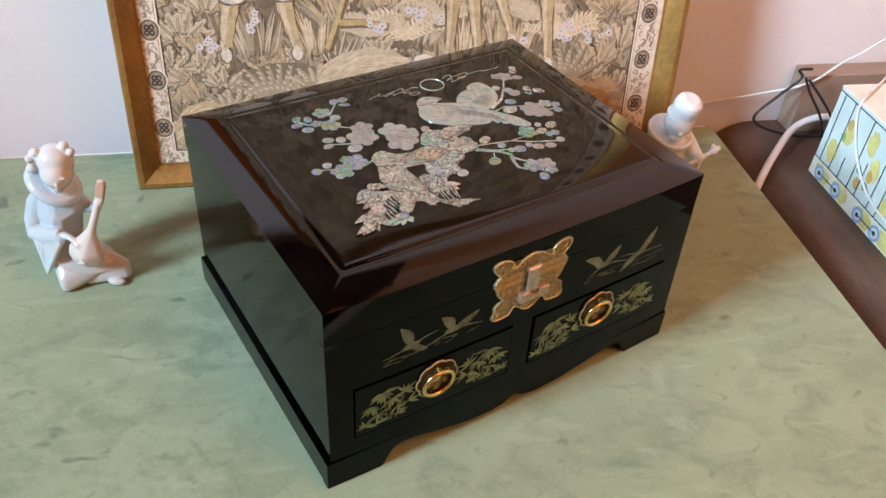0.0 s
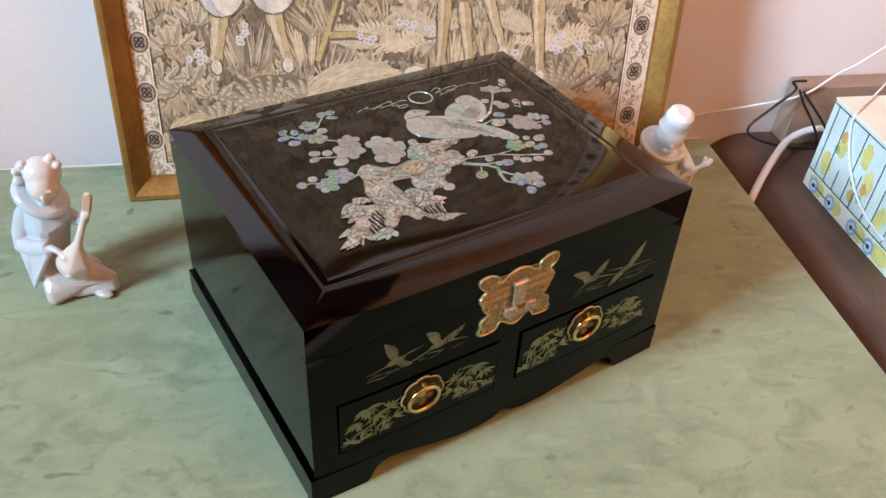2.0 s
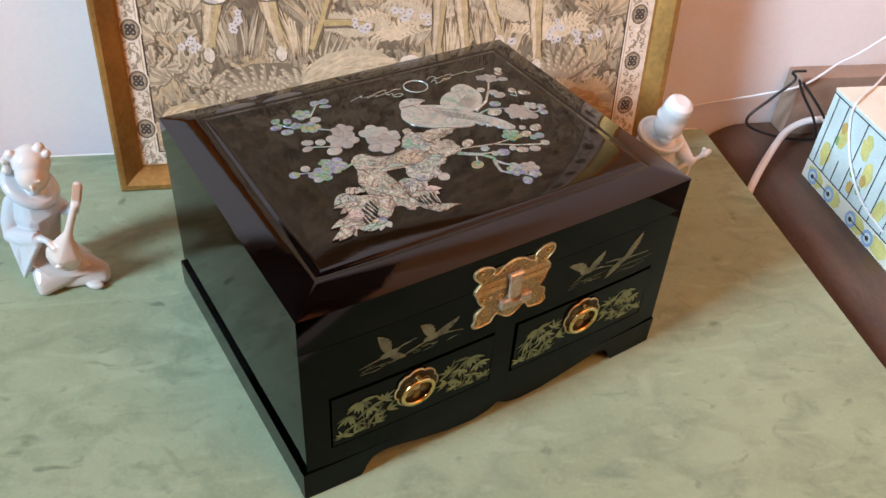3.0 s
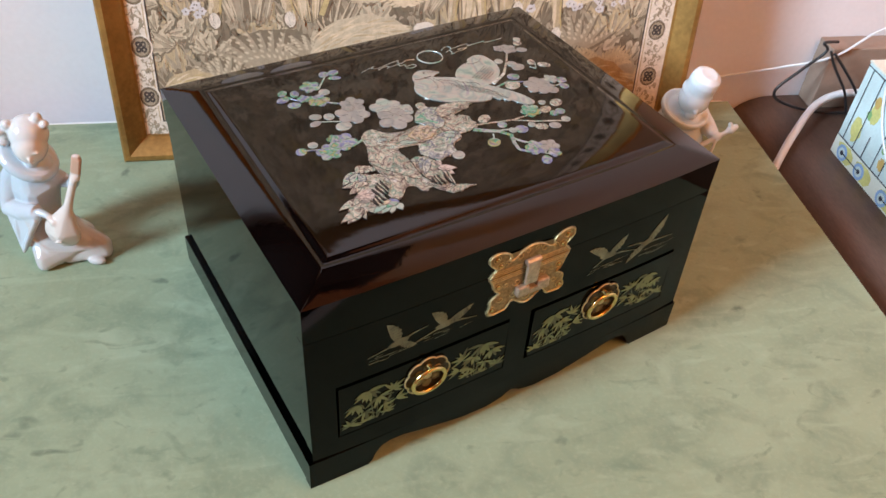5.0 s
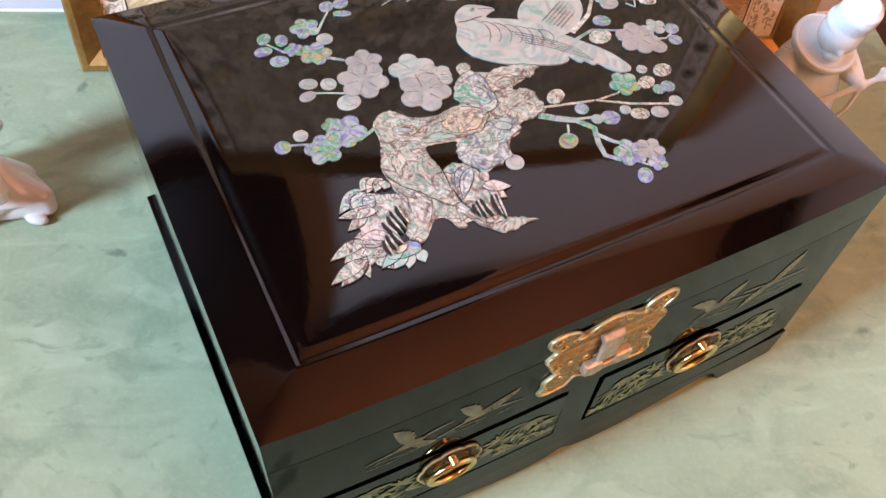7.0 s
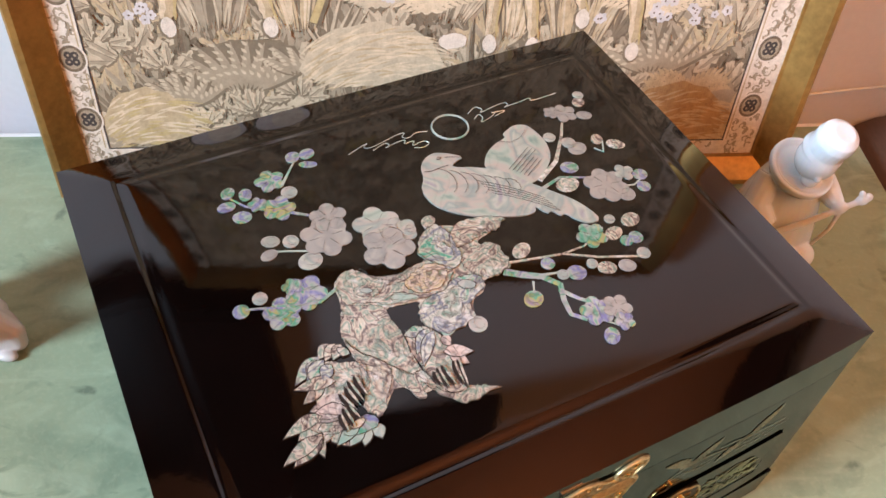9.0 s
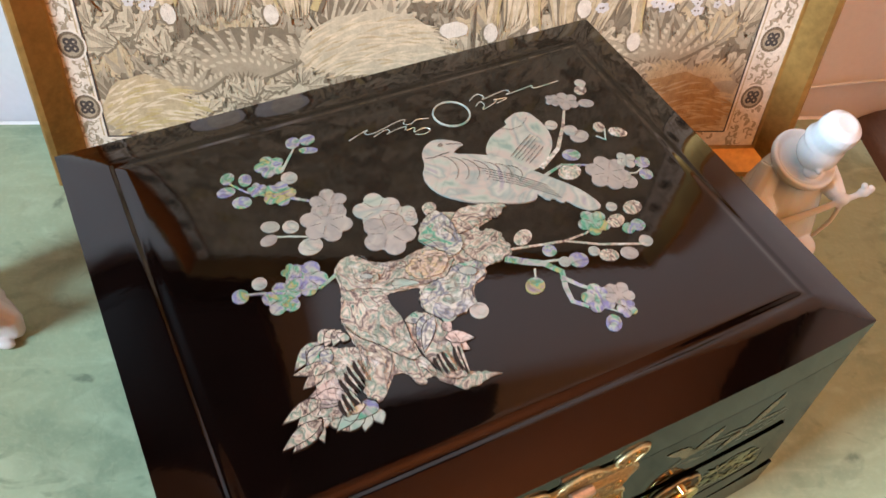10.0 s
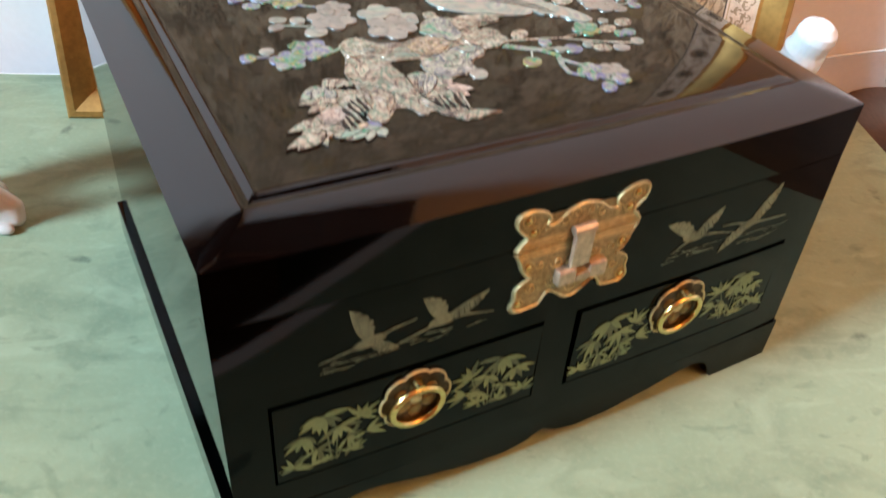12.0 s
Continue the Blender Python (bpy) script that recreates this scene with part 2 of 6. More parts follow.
def moulding(length):
    """One frame member along x from 0 to length, mitred, its sight edge up (towards +z)."""
    bm = bmesh.new()
    pr = [(0, 0.026), (0, 0.002), (0.002, 0.0), (0.006, 0.0), (0.008, 0.0015), (0.014, 0.006), (0.019, 0.012), (0.021, 0.0125), (0.021, 0.026)]
    a = [bm.verts.new((w, y, w)) for w, y in pr]
    b = [bm.verts.new((length - w, y, w)) for w, y in pr]
    for k in range(len(pr)):
        q = (k + 1) % len(pr)
        bm.faces.new((a[k], b[k], b[q], a[q]))
    bm.faces.new(a), bm.faces.new(b[::-1])
    return bm


FW = F_U1 - F_U0
part("frame_member", moulding(FW), M_GILT, picture, m=pose(F_U0, 0, 0))
part("frame_member", moulding(FW), M_GILT, picture, m=pose(F_U1, 0, F_H, 0, 180, 0))
part("frame_member", moulding(F_H), M_GILT, picture, m=pose(F_U0, 0, F_H, 0, 90, 0))
part("frame_member", moulding(F_H), M_GILT, picture, m=pose(F_U1, 0, 0, 0, -90, 0))
part("tapestry", box(bmesh.new(), F_U0 + 0.018, F_U1 - 0.018, 0.0155, 0.020, 0.018, F_H - 0.018), M_TAP, picture, smooth=None)

# ---- the jewellery box ----
jewel = thing("jewelry_box", "black lacquered jewellery box with mother-of-pearl inlay and brass fittings", "jewelry box")
X0, X1, Y0, Y1, ZS, ZT = 0.003, 0.299, 0.006, 0.241, 0.131, 0.1565
CX, CY = (X0 + X1) / 2, (Y0 + Y1) / 2


def bow(x):
    return 0.0028 * abs((x - 0.151) / 0.149) ** 4


def front(x, z):
    return 0.0030 + bow(x) + 0.028 * max(0, z - 0.025)


def smooth_step(a, b, t):
    t = min(1, max(0, (t - a) / (b - a)))
    return t * t * (3 - 2 * t)


def lid_z(x, y):
    """Height of the lid's top: bevelled rim, groove, and a cushioned panel."""
    d = min(x - X0, X1 - x, y - Y0, Y1 - y)
    z = ZT + 0.0006 + 0.0054 * (0.65 * min(1, d / 0.022) + 0.35 * math.sin(min(1, d / 0.022) * math.pi / 2))
    z -= 0.0004 * smooth_step(0.0210, 0.0228, d)
    z += 0.0010 * smooth_step(0.0228, 0.0275, d)
    if d > 0.0245:
        px, py = abs(x - CX) / (CX - X0 - 0.0245), abs(y - CY) / (CY - Y0 - 0.0245)
        z += 0.0022 * (1 - px ** 4) * (1 - py ** 4)
    return z


def lid_lines(lo, hi, n):
    ds = [0, 0.0008, 0.0016, 0.003, 0.006, 0.009, 0.012, 0.015, 0.018, 0.020, 0.0208, 0.0216, 0.0225, 0.0232, 0.024, 0.0248, 0.0256, 0.0265, 0.0275, 0.029, 0.033, 0.038, 0.044]
    mid = [lo + 0.044 + (hi - lo - 0.088) * k / n for k in range(1, n)]
    return [lo + d for d in ds] + mid + [hi - d for d in ds[::-1]]


lx, ly = lid_lines(X0, X1, 40), lid_lines(Y0, Y1, 30)
bm = bmesh.new()


def lid_at(i, j):
    x, y = lx[i], ly[j]
    return (x, y + bow(x) * (Y1 - y) / (Y1 - Y0), lid_z(x, y))


grid(bm, len(lx) - 1, len(ly) - 1, lid_at)
rim = [(i, 0) for i in range(len(lx))] + [(len(lx) - 1, j) for j in range(1, len(ly))] + [(i, len(ly) - 1) for i in range(len(lx) - 2, -1, -1)] + [(0, j) for j in range(len(ly) - 2, 0, -1)]
lid = part("lid", bm, M_LIDLACQUER, jewel, "glossy dark lid with a cushioned panel inlaid with mother-of-pearl", smooth=30)
bm = bmesh.new()
edge_top = [bm.verts.new(lid_at(i, j)) for i, j in rim]
edge_low = [bm.verts.new((*lid_at(i, j)[:2], ZS + 0.0004)) for i, j in rim]
for k in range(len(rim)):
    q = (k + 1) % len(rim)
    bm.faces.new((edge_top[k], edge_low[k], edge_low[q], edge_top[q]))
bm.faces.new(edge_low)
part("lid_edge", bm, M_LACQUER, lid, "black upright edge of the lid", smooth=30)

# front with two drawer openings
DR = ((0.020, 0.1395), (0.1560, 0.280))
DZ0, DZ1 = 0.041, 0.0875
fx = sorted({X0, X1, *DR[0], *DR[1]} | {X0 + (X1 - X0) * k / 24 for k in range(25)})
fz = [0.0252, DZ0, DZ1, 0.11, ZS]
bm = bmesh.new()
grid(bm, len(fx) - 1, len(fz) - 1, lambda i, j: (fx[i], front(fx[i], fz[j]), fz[j]),
     lambda i, j: not (j == 1 and any(a - 1e-6 <= fx[i] and fx[i + 1] <= b + 1e-6 for a, b in DR)))
part("front_panel", thicken(bm, (0, 0.008, 0)), M_LACQUER, jewel)
for x0, x1 in ((X0, X0 + 0.007), (X1 - 0.007, X1 - 0.0002)):
    part("side_panel", box(bmesh.new(), x0 + 0.0002, x1 - 0.0002, 0.0105, Y1 - 0.002, 0.0246, ZS), M_LACQUER, jewel)
part("back_panel", box(bmesh.new(), X0 + 0.008, X1 - 0.008, Y1 - 0.010, Y1 - 0.002, 0.024, ZS), M_LACQUER, jewel)
part("bottom_panel", box(bmesh.new(), X0 + 0.005, X1 - 0.005, 0.0145, Y1 - 0.010, 0.0215, 0.032), M_LACQUER, jewel)


def apron_z(x):
    s = abs(x - 0.15)
    return float(np.interp(s, (0, 0.004, 0.008, 0.02, 0.04, 0.066, 0.084, 0.094, 0.101, 0.1055, 0.1075, 0.109, 0.2), (0.0125, 0.0105, 0.0075, 0.005, 0.006, 0.0115, 0.0162, 0.0170, 0.0150, 0.0085, 0.003, 0, 0)))


bm = bmesh.new()
grid(bm, 120, 2, lambda i, j: (0.3 * i / 120, 0.00302 + 0.6 * bow(0.3 * i / 120), apron_z(0.3 * i / 120) + (0.02525 - apron_z(0.3 * i / 120)) * j / 2))
part("base_moulding", thicken(bm, (0, 0.0075, 0)), M_LACQUER, jewel)
for x0 in (0.0004, 0.2902):
    part("base_moulding", box(bmesh.new(), x0, x0 + 0.010, 0.0092, Y1, 0.0, 0.0246, 0.0006), M_LACQUER, jewel)
part("base_moulding", box(bmesh.new(), 0.010, 0.290, Y1 - 0.010, Y1, 0.0, 0.0225, 0.0008), M_LACQUER, jewel)
drawers = []
for a, b, gap in ((*DR[0], 0.0012), (*DR[1], 0.0026)):
    bm = bmesh.new()
    x0, x1, z0, z1 = a + gap, b - 0.0008, DZ0 + 0.0004, DZ1 - 0.0016
    grid(bm, 12, 3, lambda i, j: (x0 + (x1 - x0) * i / 12, front(x0 + (x1 - x0) * i / 12, z0) + 0.0003, z0 + (z1 - z0) * j / 3))
    drawers.append(part("drawer", thicken(bm, (0, 0.012, 0)), M_LACQUER, jewel, "lacquered drawer front painted with bamboo"))


def drawer_front(x, z):
    return front(x, DZ0) + 0.0003


# ---- mother-of-pearl ----
def pearl(name, colours, scale, veins, vein_scale=90.0, rough=0.2, flash=0.25):
    """Iridescent shell: clouds of several tints, shifted from piece to piece, dark growth lines, and bright flakes with
    highlights put into the colour.
    """
    m = bpy.data.materials.new(name)
    m.use_nodes = True
    n, l = m.node_tree.nodes, m.node_tree.links
    b = n["Principled BSDF"]
    at, info = n.new("ShaderNodeTexCoord"), n.new("ShaderNodeObjectInfo")
    w = n.new("ShaderNodeMath")
    w.operation, w.inputs[1].default_value = "MULTIPLY", 40
    l.new(info.outputs["Random"], w.inputs[0])

    def clouds(size, detail, distort):
        t = n.new("ShaderNodeTexNoise")
        t.noise_dimensions = "4D"
        t.inputs["Scale"].default_value, t.inputs["Detail"].default_value, t.inputs["Distortion"].default_value = size, detail, distort
        l.new(w.outputs[0], t.inputs["W"]), l.new(at.outputs["Object"], t.inputs["Vector"])
        return t.outputs[0]

    def span(value, lo, hi, a, c):
        r = n.new("ShaderNodeMapRange")
        for key, v in (("From Min", lo), ("From Max", hi), ("To Min", a), ("To Max", c)):
            r.inputs[key].default_value = v
        l.new(value, r.inputs["Value"])
        return r.outputs[0]

    def over(fac, below, colour):
        mix = n.new("ShaderNodeMix")
        mix.data_type = "RGBA"
        mix.inputs[7].default_value = (*colour, 1)
        l.new(fac, mix.inputs[0]), l.new(below, mix.inputs[6])
        return mix.outputs[2]

    cloud = clouds(scale, 2, 1.8)
    ramp = n.new("ShaderNodeValToRGB")
    els = ramp.color_ramp.elements
    while len(els) < len(colours):
        els.new(0.5)
    for k, c in enumerate(colours):
        els[k].position, els[k].color = 0.27 + 0.46 * k / (len(colours) - 1), (*c, 1)
    l.new(cloud, ramp.inputs[0])
    grain = clouds(vein_scale, 1.5, 1.6)
    times, bands = n.new("ShaderNodeMath"), n.new("ShaderNodeMath")
    times.operation, times.inputs[1].default_value, bands.operation = "MULTIPLY", 7, "FRACT"
    l.new(grain, times.inputs[0]), l.new(times.outputs[0], bands.inputs[0])
    col = over(span(clouds(vein_scale * 1.7, 3, 0.8), 0.56, 0.70, 0.0, flash), ramp.outputs[0], (0.68, 0.67, 0.62))
    col = over(span(bands.outputs[0], 0.0, 0.36, veins, 0.0), col, (0.035, 0.026, 0.024))
    l.new(col, b.inputs["Base Color"])
    b.inputs["Roughness"].default_value, b.inputs["Metallic"].default_value = rough, 0.25
    b.inputs["Coat Weight"].default_value, b.inputs["Coat Roughness"].default_value = 0.4, 0.05
    bp = n.new("ShaderNodeBump")
    bp.inputs["Strength"].default_value, bp.inputs["Distance"].default_value = 0.35, 0.0005
    l.new(grain, bp.inputs["Height"]), l.new(bp.outputs[0], b.inputs["Normal"])
    return m


M_PEARL = pearl("white_pearl", [(0.22, 0.31, 0.27), (0.36, 0.42, 0.36), (0.42, 0.38, 0.34), (0.27, 0.33, 0.31), (0.42, 0.44, 0.38), (0.31, 0.30, 0.33)], 42, 0.10, 30, 0.2, 0.12)
M_PINK = pearl("pink_pearl", [(0.25, 0.30, 0.26), (0.34, 0.32, 0.29), (0.27, 0.27, 0.26), (0.40, 0.39, 0.34)], 50, 0.16, 34, 0.2, 0.12)
M_COOL = pearl("blue_green_pearl", [(0.05, 0.24, 0.18), (0.30, 0.38, 0.33), (0.17, 0.17, 0.36), (0.34, 0.36, 0.33), (0.08, 0.30, 0.20), (0.34, 0.33, 0.12), (0.24, 0.18, 0.28)], 70, 0.40, 50, 0.2, 0.35)
M_SHELL = pearl("abalone_shell", [(0.08, 0.17, 0.13), (0.33, 0.28, 0.22), (0.58, 0.51, 0.42), (0.20, 0.29, 0.23), (0.54, 0.46, 0.37), (0.11, 0.08, 0.08), (0.62, 0.56, 0.44), (0.09, 0.24, 0.19)], 85, 0.46, 74, 0.2, 0.85)
M_PINKSHELL = pearl("pink_abalone_shell", [(0.15, 0.12, 0.11), (0.46, 0.36, 0.32), (0.58, 0.48, 0.42), (0.28, 0.23, 0.22), (0.58, 0.53, 0.45)], 90, 0.50, 70, 0.2, 0.6)
M_COOLSHELL = pearl("green_abalone_shell", [(0.05, 0.20, 0.15), (0.34, 0.39, 0.33), (0.54, 0.53, 0.45), (0.14, 0.16, 0.22), (0.46, 0.48, 0.40), (0.05, 0.30, 0.20), (0.42, 0.38, 0.31)], 85, 0.52, 70, 0.2, 0.65)
M_GOLDSHELL = pearl("golden_shell", [(0.20, 0.36, 0.27), (0.50, 0.40, 0.32), (0.48, 0.40, 0.22), (0.56, 0.46, 0.38), (0.20, 0.14, 0.09), (0.24, 0.38, 0.28)], 120, 0.7, 70, 0.2, 0.5)
M_GLINT = pearl("thin_pearl_line", [(0.14, 0.36, 0.29), (0.40, 0.44, 0.38), (0.20, 0.30, 0.32)], 60, 0.1, 60, 0.2, 0.2)


def chaikin(pts, times=2):
    for _ in range(times):
        pts = [q for a, b in zip(pts, pts[1:] + pts[:1]) for q in ((0.75 * a[0] + 0.25 * b[0], 0.75 * a[1] + 0.25 * b[1]), (0.25 * a[0] + 0.75 * b[0], 0.25 * a[1] + 0.75 * b[1]))]
    return pts


def sheet(bm, pts, place, cut=0.0):
    """A flat outline as faces; place turns its plane's x, y into a point; cut splits edges longer than that."""
    face = bm.faces.new([bm.verts.new((x, y, 0)) for x, y in pts])
    new_faces = bmesh.ops.triangulate(bm, faces=[face])["faces"]
    for _ in range(3 if cut else 0):
        long_ = [e for e in bm.edges if e.calc_length() > cut and e.verts[0].tag is False]
        if not long_:
            break
        bmesh.ops.subdivide_edges(bm, edges=long_, cuts=1)
        bmesh.ops.triangulate(bm, faces=[f for f in bm.faces if len(f.verts) > 4])
    for v in bm.verts:
        if not v.tag:
            v.co = place(v.co.x, v.co.y)
            v.tag = True


layer = [0]


def on_lid(up):
    return lambda x, y: Vector((x, y, lid_z(x, y) + up))


def inlay(name, outlines, mat, label="", up=0.00035):
    """Shell pieces let into the lid, from outlines in millimetres."""
    layer[0] = (layer[0] + 1) % 9
    bm = bmesh.new()
    for k, pts in enumerate(outlines):
        sheet(bm, [(x / 1000, y / 1000) for x, y in pts], on_lid(up + 0.00003 * layer[0] + 0.00002 * k), 0.006)
    thicken(bm, (0, 0, -0.0008))
    return part(name, bm, mat, lid, label, smooth=30)


def flower(cx, cy, r, rot=0.0, n=5, squash=1.0):
    """Round petals side by side round a heart."""
    pts, far = [], 0.60 * r
    petal = 1.12 * far * math.sin(math.pi / n)
    for k in range(n):
        for q in range(9):
            th = math.pi / n * (q / 4.5 - 0.89)
            a = rot + 2 * math.pi * k / n + th
            reach = far * math.cos(th) + math.sqrt(max(0, petal ** 2 - (far * math.sin(th)) ** 2))
            reach *= r / (far + petal)
            pts.append((cx + reach * math.cos(a), cy + reach * squash * math.sin(a)))
    return pts


def oval(cx, cy, rx, ry, rot=0.0, n=16):
    c, s = math.cos(rot), math.sin(rot)
    return [(cx + rx * math.cos(a) * c - ry * math.sin(a) * s, cy + rx * math.cos(a) * s + ry * math.sin(a) * c) for a in (2 * math.pi * k / n for k in range(n))]


def leaf(cx, cy, length, width, ang, bend=0.15, n=5):
    """A pointed leaf that starts at cx, cy."""
    c, s = math.cos(ang), math.sin(ang)
    up = [(length * k / n, width / 2 * math.sin(math.pi * (k / n) ** 0.8) + bend * length * (k / n) ** 2) for k in range(n + 1)]
    low = [(length * k / n, -width / 2 * math.sin(math.pi * (k / n) ** 0.8) + bend * length * (k / n) ** 2) for k in range(n - 1, 0, -1)]
    return [(cx + x * c - y * s, cy + x * s + y * c) for x, y in up + low]


def ribbon(pts, w0, w1):
    """A tapering band along points."""
    a, b = [], []
    for i, (x, y) in enumerate(pts):
        p, q = pts[max(i - 1, 0)], pts[min(i + 1, len(pts) - 1)]
        d = math.hypot(q[0] - p[0], q[1] - p[1])
        nx, ny = -(q[1] - p[1]) / d, (q[0] - p[0]) / d
        w = (w0 + (w1 - w0) * i / (len(pts) - 1)) / 2
        a.append((x + nx * w, y + ny * w)), b.append((x - nx * w, y - ny * w))
    return a + b[::-1]


def rough_edge(pts, amount, seed, times=2):
    rnd = random.Random(seed)
    out = chaikin(pts, times)
    return [(x + rnd.uniform(-amount, amount), y + rnd.uniform(-amount, amount)) for x, y in out]


M_SOFTCUT = material("shallow_cut", (0.10, 0.092, 0.082), 0.4, vary=0.2)
M_ENGRAVE = material("engraved_line", (0.022, 0.016, 0.014), 0.35, vary=0.2, ior=1.3)


def engraved(lines, up=0.0011, r=0.00024, mat=None):
    """Fine dark cuts in the shell, along lines in millimetres."""
    bm = bmesh.new()
    for pts in lines:
        tube(bm, [(x / 1000, y / 1000, lid_z(x / 1000, y / 1000) + up) for x, y in pts], r, 4)
    tagged(part("engraving", bm, mat or M_ENGRAVE, lid, smooth=None), kind="stuff")


def blossom(cx, cy, r, mat, rot=0.0, n=5):
    inlay("blossom", [flower(cx, cy, r, rot, n)], mat)
    edge = flower(cx, cy, r * 1.01, rot, n)
    engraved([edge + edge[:1]], 0.00062, 0.00006, M_SOFTCUT)
    bm = bmesh.new()
    for k in range(n):
        a = rot + (k + 0.5) * 2 * math.pi / n
        pts = [Vector((cx / 1000, cy / 1000, 0)) + Vector((math.cos(a), math.sin(a), 0)) * r / 1000 * q for q in (0.22, 0.45, 0.66)]
        tube(bm, [(p.x, p.y, lid_z(p.x, p.y) + 0.00078) for p in pts], 0.00007, 4)
    tagged(part("engraving", bm, M_ENGRAVE, lid, smooth=None), kind="stuff")


def bud(cx, cy, r, mat, rot=0.0, long=1.0):
    inlay("bud", [oval(cx, cy, r * long, r, rot)], mat)
    c, s_ = math.cos(rot), math.sin(rot)
    cuts = []
    for side in (-1, 1):
        arc = [(r * long * (0.75 - 1.3 * f), side * r * (0.62 * math.sin(math.pi * f) + 0.08)) for f in (0.1, 0.3, 0.5, 0.7, 0.9)]
        cuts.append([(cx + x * c - y * s_, cy + x * s_ + y * c) for x, y in arc])
    engraved(cuts, 0.00082, 0.00009, M_SOFTCUT)


def twig(pts, w0, w1, mat):
    inlay("twig", [ribbon(pts, w0, w1)], mat)



# the tree: trunk of rough shell, knots, roots and pine sprays
rnd = random.Random(4)


def claw(x0, y0, x1, y1, width, bend=0.18):
    d = math.hypot(x1 - x0, y1 - y0)
    return leaf(x0, y0, d, width, math.atan2(y1 - y0, x1 - x0) - bend * 0.9, bend, 6)


def spray(leaves, width, mat, bend):
    """Broad clawed leaves side by side, each in a dark cut."""
    for k, (x0, y0, x1, y1) in enumerate(leaves):
        x0, y0 = x0 - 0.08 * (x1 - x0), y0 - 0.08 * (y1 - y0)
        w, bent = width * rnd.uniform(1.0, 1.3), bend * rnd.uniform(0.8, 1.5)
        d = math.hypot(x1 - x0, y1 - y0)
        ux, uy = (x1 - x0) / d, (y1 - y0) / d
        layer[0] = 0
        inlay("leaf_cut", [claw(x0 - 0.4 * ux, y0 - 0.4 * uy, x1 + 0.5 * ux, y1 + 0.5 * uy, w + 0.8, bent)], M_ENGRAVE, up=0.0004 + 0.00012 * k)
        inlay("pine_leaf", [claw(x0, y0, x1, y1, w, bent)], mat, up=0.00046 + 0.00012 * k)


def shell(name, outline, mat, seed, up, label="", rough=0.5, lines=0):
    """One piece of shell in a dark cut, with growth lines that follow its length."""
    pts = rough_edge(outline, rough, seed)
    ob = inlay(name, [pts], mat, label, up)
    engraved([pts + pts[:1]], up + 0.00042, 0.00009)
    xs, ys = [p[0] for p in outline], [p[1] for p in outline]
    cx, cy = sum(xs) / len(xs), sum(ys) / len(ys)
    cuts = []
    for q in range(lines):
        f = 0.86 - 0.80 * (q + 0.5) / lines
        wob, start, span = rnd.uniform(0, 6), rnd.randrange(len(pts)), rnd.randint(len(pts) // 4, len(pts) * 3 // 5)
        way = [pts[(start + w) % len(pts)] for w in range(span)]
        cuts.append([(cx + (x - cx) * (f + 0.07 * math.sin(wob + 0.8 * w)), cy + (y - cy) * (f + 0.07 * math.cos(wob + 0.6 * w))) for w, (x, y) in enumerate(way)])
    if cuts:
        engraved(cuts, up + 0.00046, 0.00007, M_SOFTCUT)
    return ob


inlay("tree_ground", [rough_edge([(93, 112), (94, 122), (99, 125), (105, 125), (111, 117), (124, 115), (136, 117), (134, 122), (140, 131), (148, 134), (156, 129), (168, 130), (177, 126), (168, 120), (158, 117), (168, 112), (168, 104), (163, 98), (153, 98), (152, 93), (143, 90), (141, 83), (133, 80), (126, 79), (119, 87), (121, 95), (124, 99), (112, 101), (108, 101), (109, 92), (110, 82), (109, 72), (112, 60), (106, 58), (100, 65), (96, 66), (88, 57), (83, 62), (87, 74), (88, 88), (87, 96), (91, 105)], 0.4, 30)], M_SHELL, up=0.00024)
shell("trunk_inlay", [(92, 110), (99, 107), (106, 104), (109, 100), (108, 96), (109, 91), (110, 86), (109, 80), (108, 73), (110, 69), (105, 68), (102, 72), (99, 76), (96, 80), (92, 84), (89, 89), (87, 95), (88, 100), (92, 105)], M_SHELL, 3, 0.00035, "gnarled tree trunk of abalone shell", 0.5, 12)
shell("trunk_inlay", [(87, 95), (89, 89), (92, 84), (96, 80), (99, 76), (97, 69), (93, 64), (91, 60), (86, 56), (86, 59), (82, 62), (85, 67), (87, 73), (88, 80), (88, 86)], M_SHELL, 4, 0.00042, "", 0.4, 9)
shell("limb_inlay", [(95, 122), (99, 125), (104, 126), (107, 122), (111, 117), (118, 115), (124, 115), (130, 117), (136, 117), (141, 111), (144, 107), (140, 103), (135, 99), (127, 99), (119, 100), (112, 101), (106, 105), (100, 108), (94, 109), (94, 115)], M_SHELL, 5, 0.00050, "", 0.5, 12)
shell("limb_inlay", [(151, 126), (156, 130), (161, 131), (168, 130), (176, 127), (179, 124), (175, 123), (173, 120), (168, 121), (161, 119), (156, 118), (151, 117), (149, 121)], M_SHELL, 6, 0.00046, "", 0.6, 9)
shell("limb_inlay", [(144, 133), (148, 135), (150, 131), (151, 126), (151, 117), (150, 111), (144, 107), (139, 110), (136, 116), (133, 121), (136, 127), (140, 131)], M_COOLSHELL, 7, 0.00056, "", 0.5, 8)
shell("bark_inlay", [(126, 99), (135, 99), (140, 103), (146, 103), (152, 101), (153, 96), (149, 92), (144, 91), (141, 87), (142, 83), (136, 80), (130, 80), (126, 79), (123, 83), (119, 87), (120, 94)], M_COOLSHELL, 8, 0.00044, "", 0.5, 12)
shell("bark_inlay", [(129, 114), (136, 115), (141, 111), (140, 105), (134, 101), (127, 101), (122, 104), (121, 110), (125, 112)], M_GOLDSHELL, 9, 0.00074, "golden streaked shell", 0.6, 6)
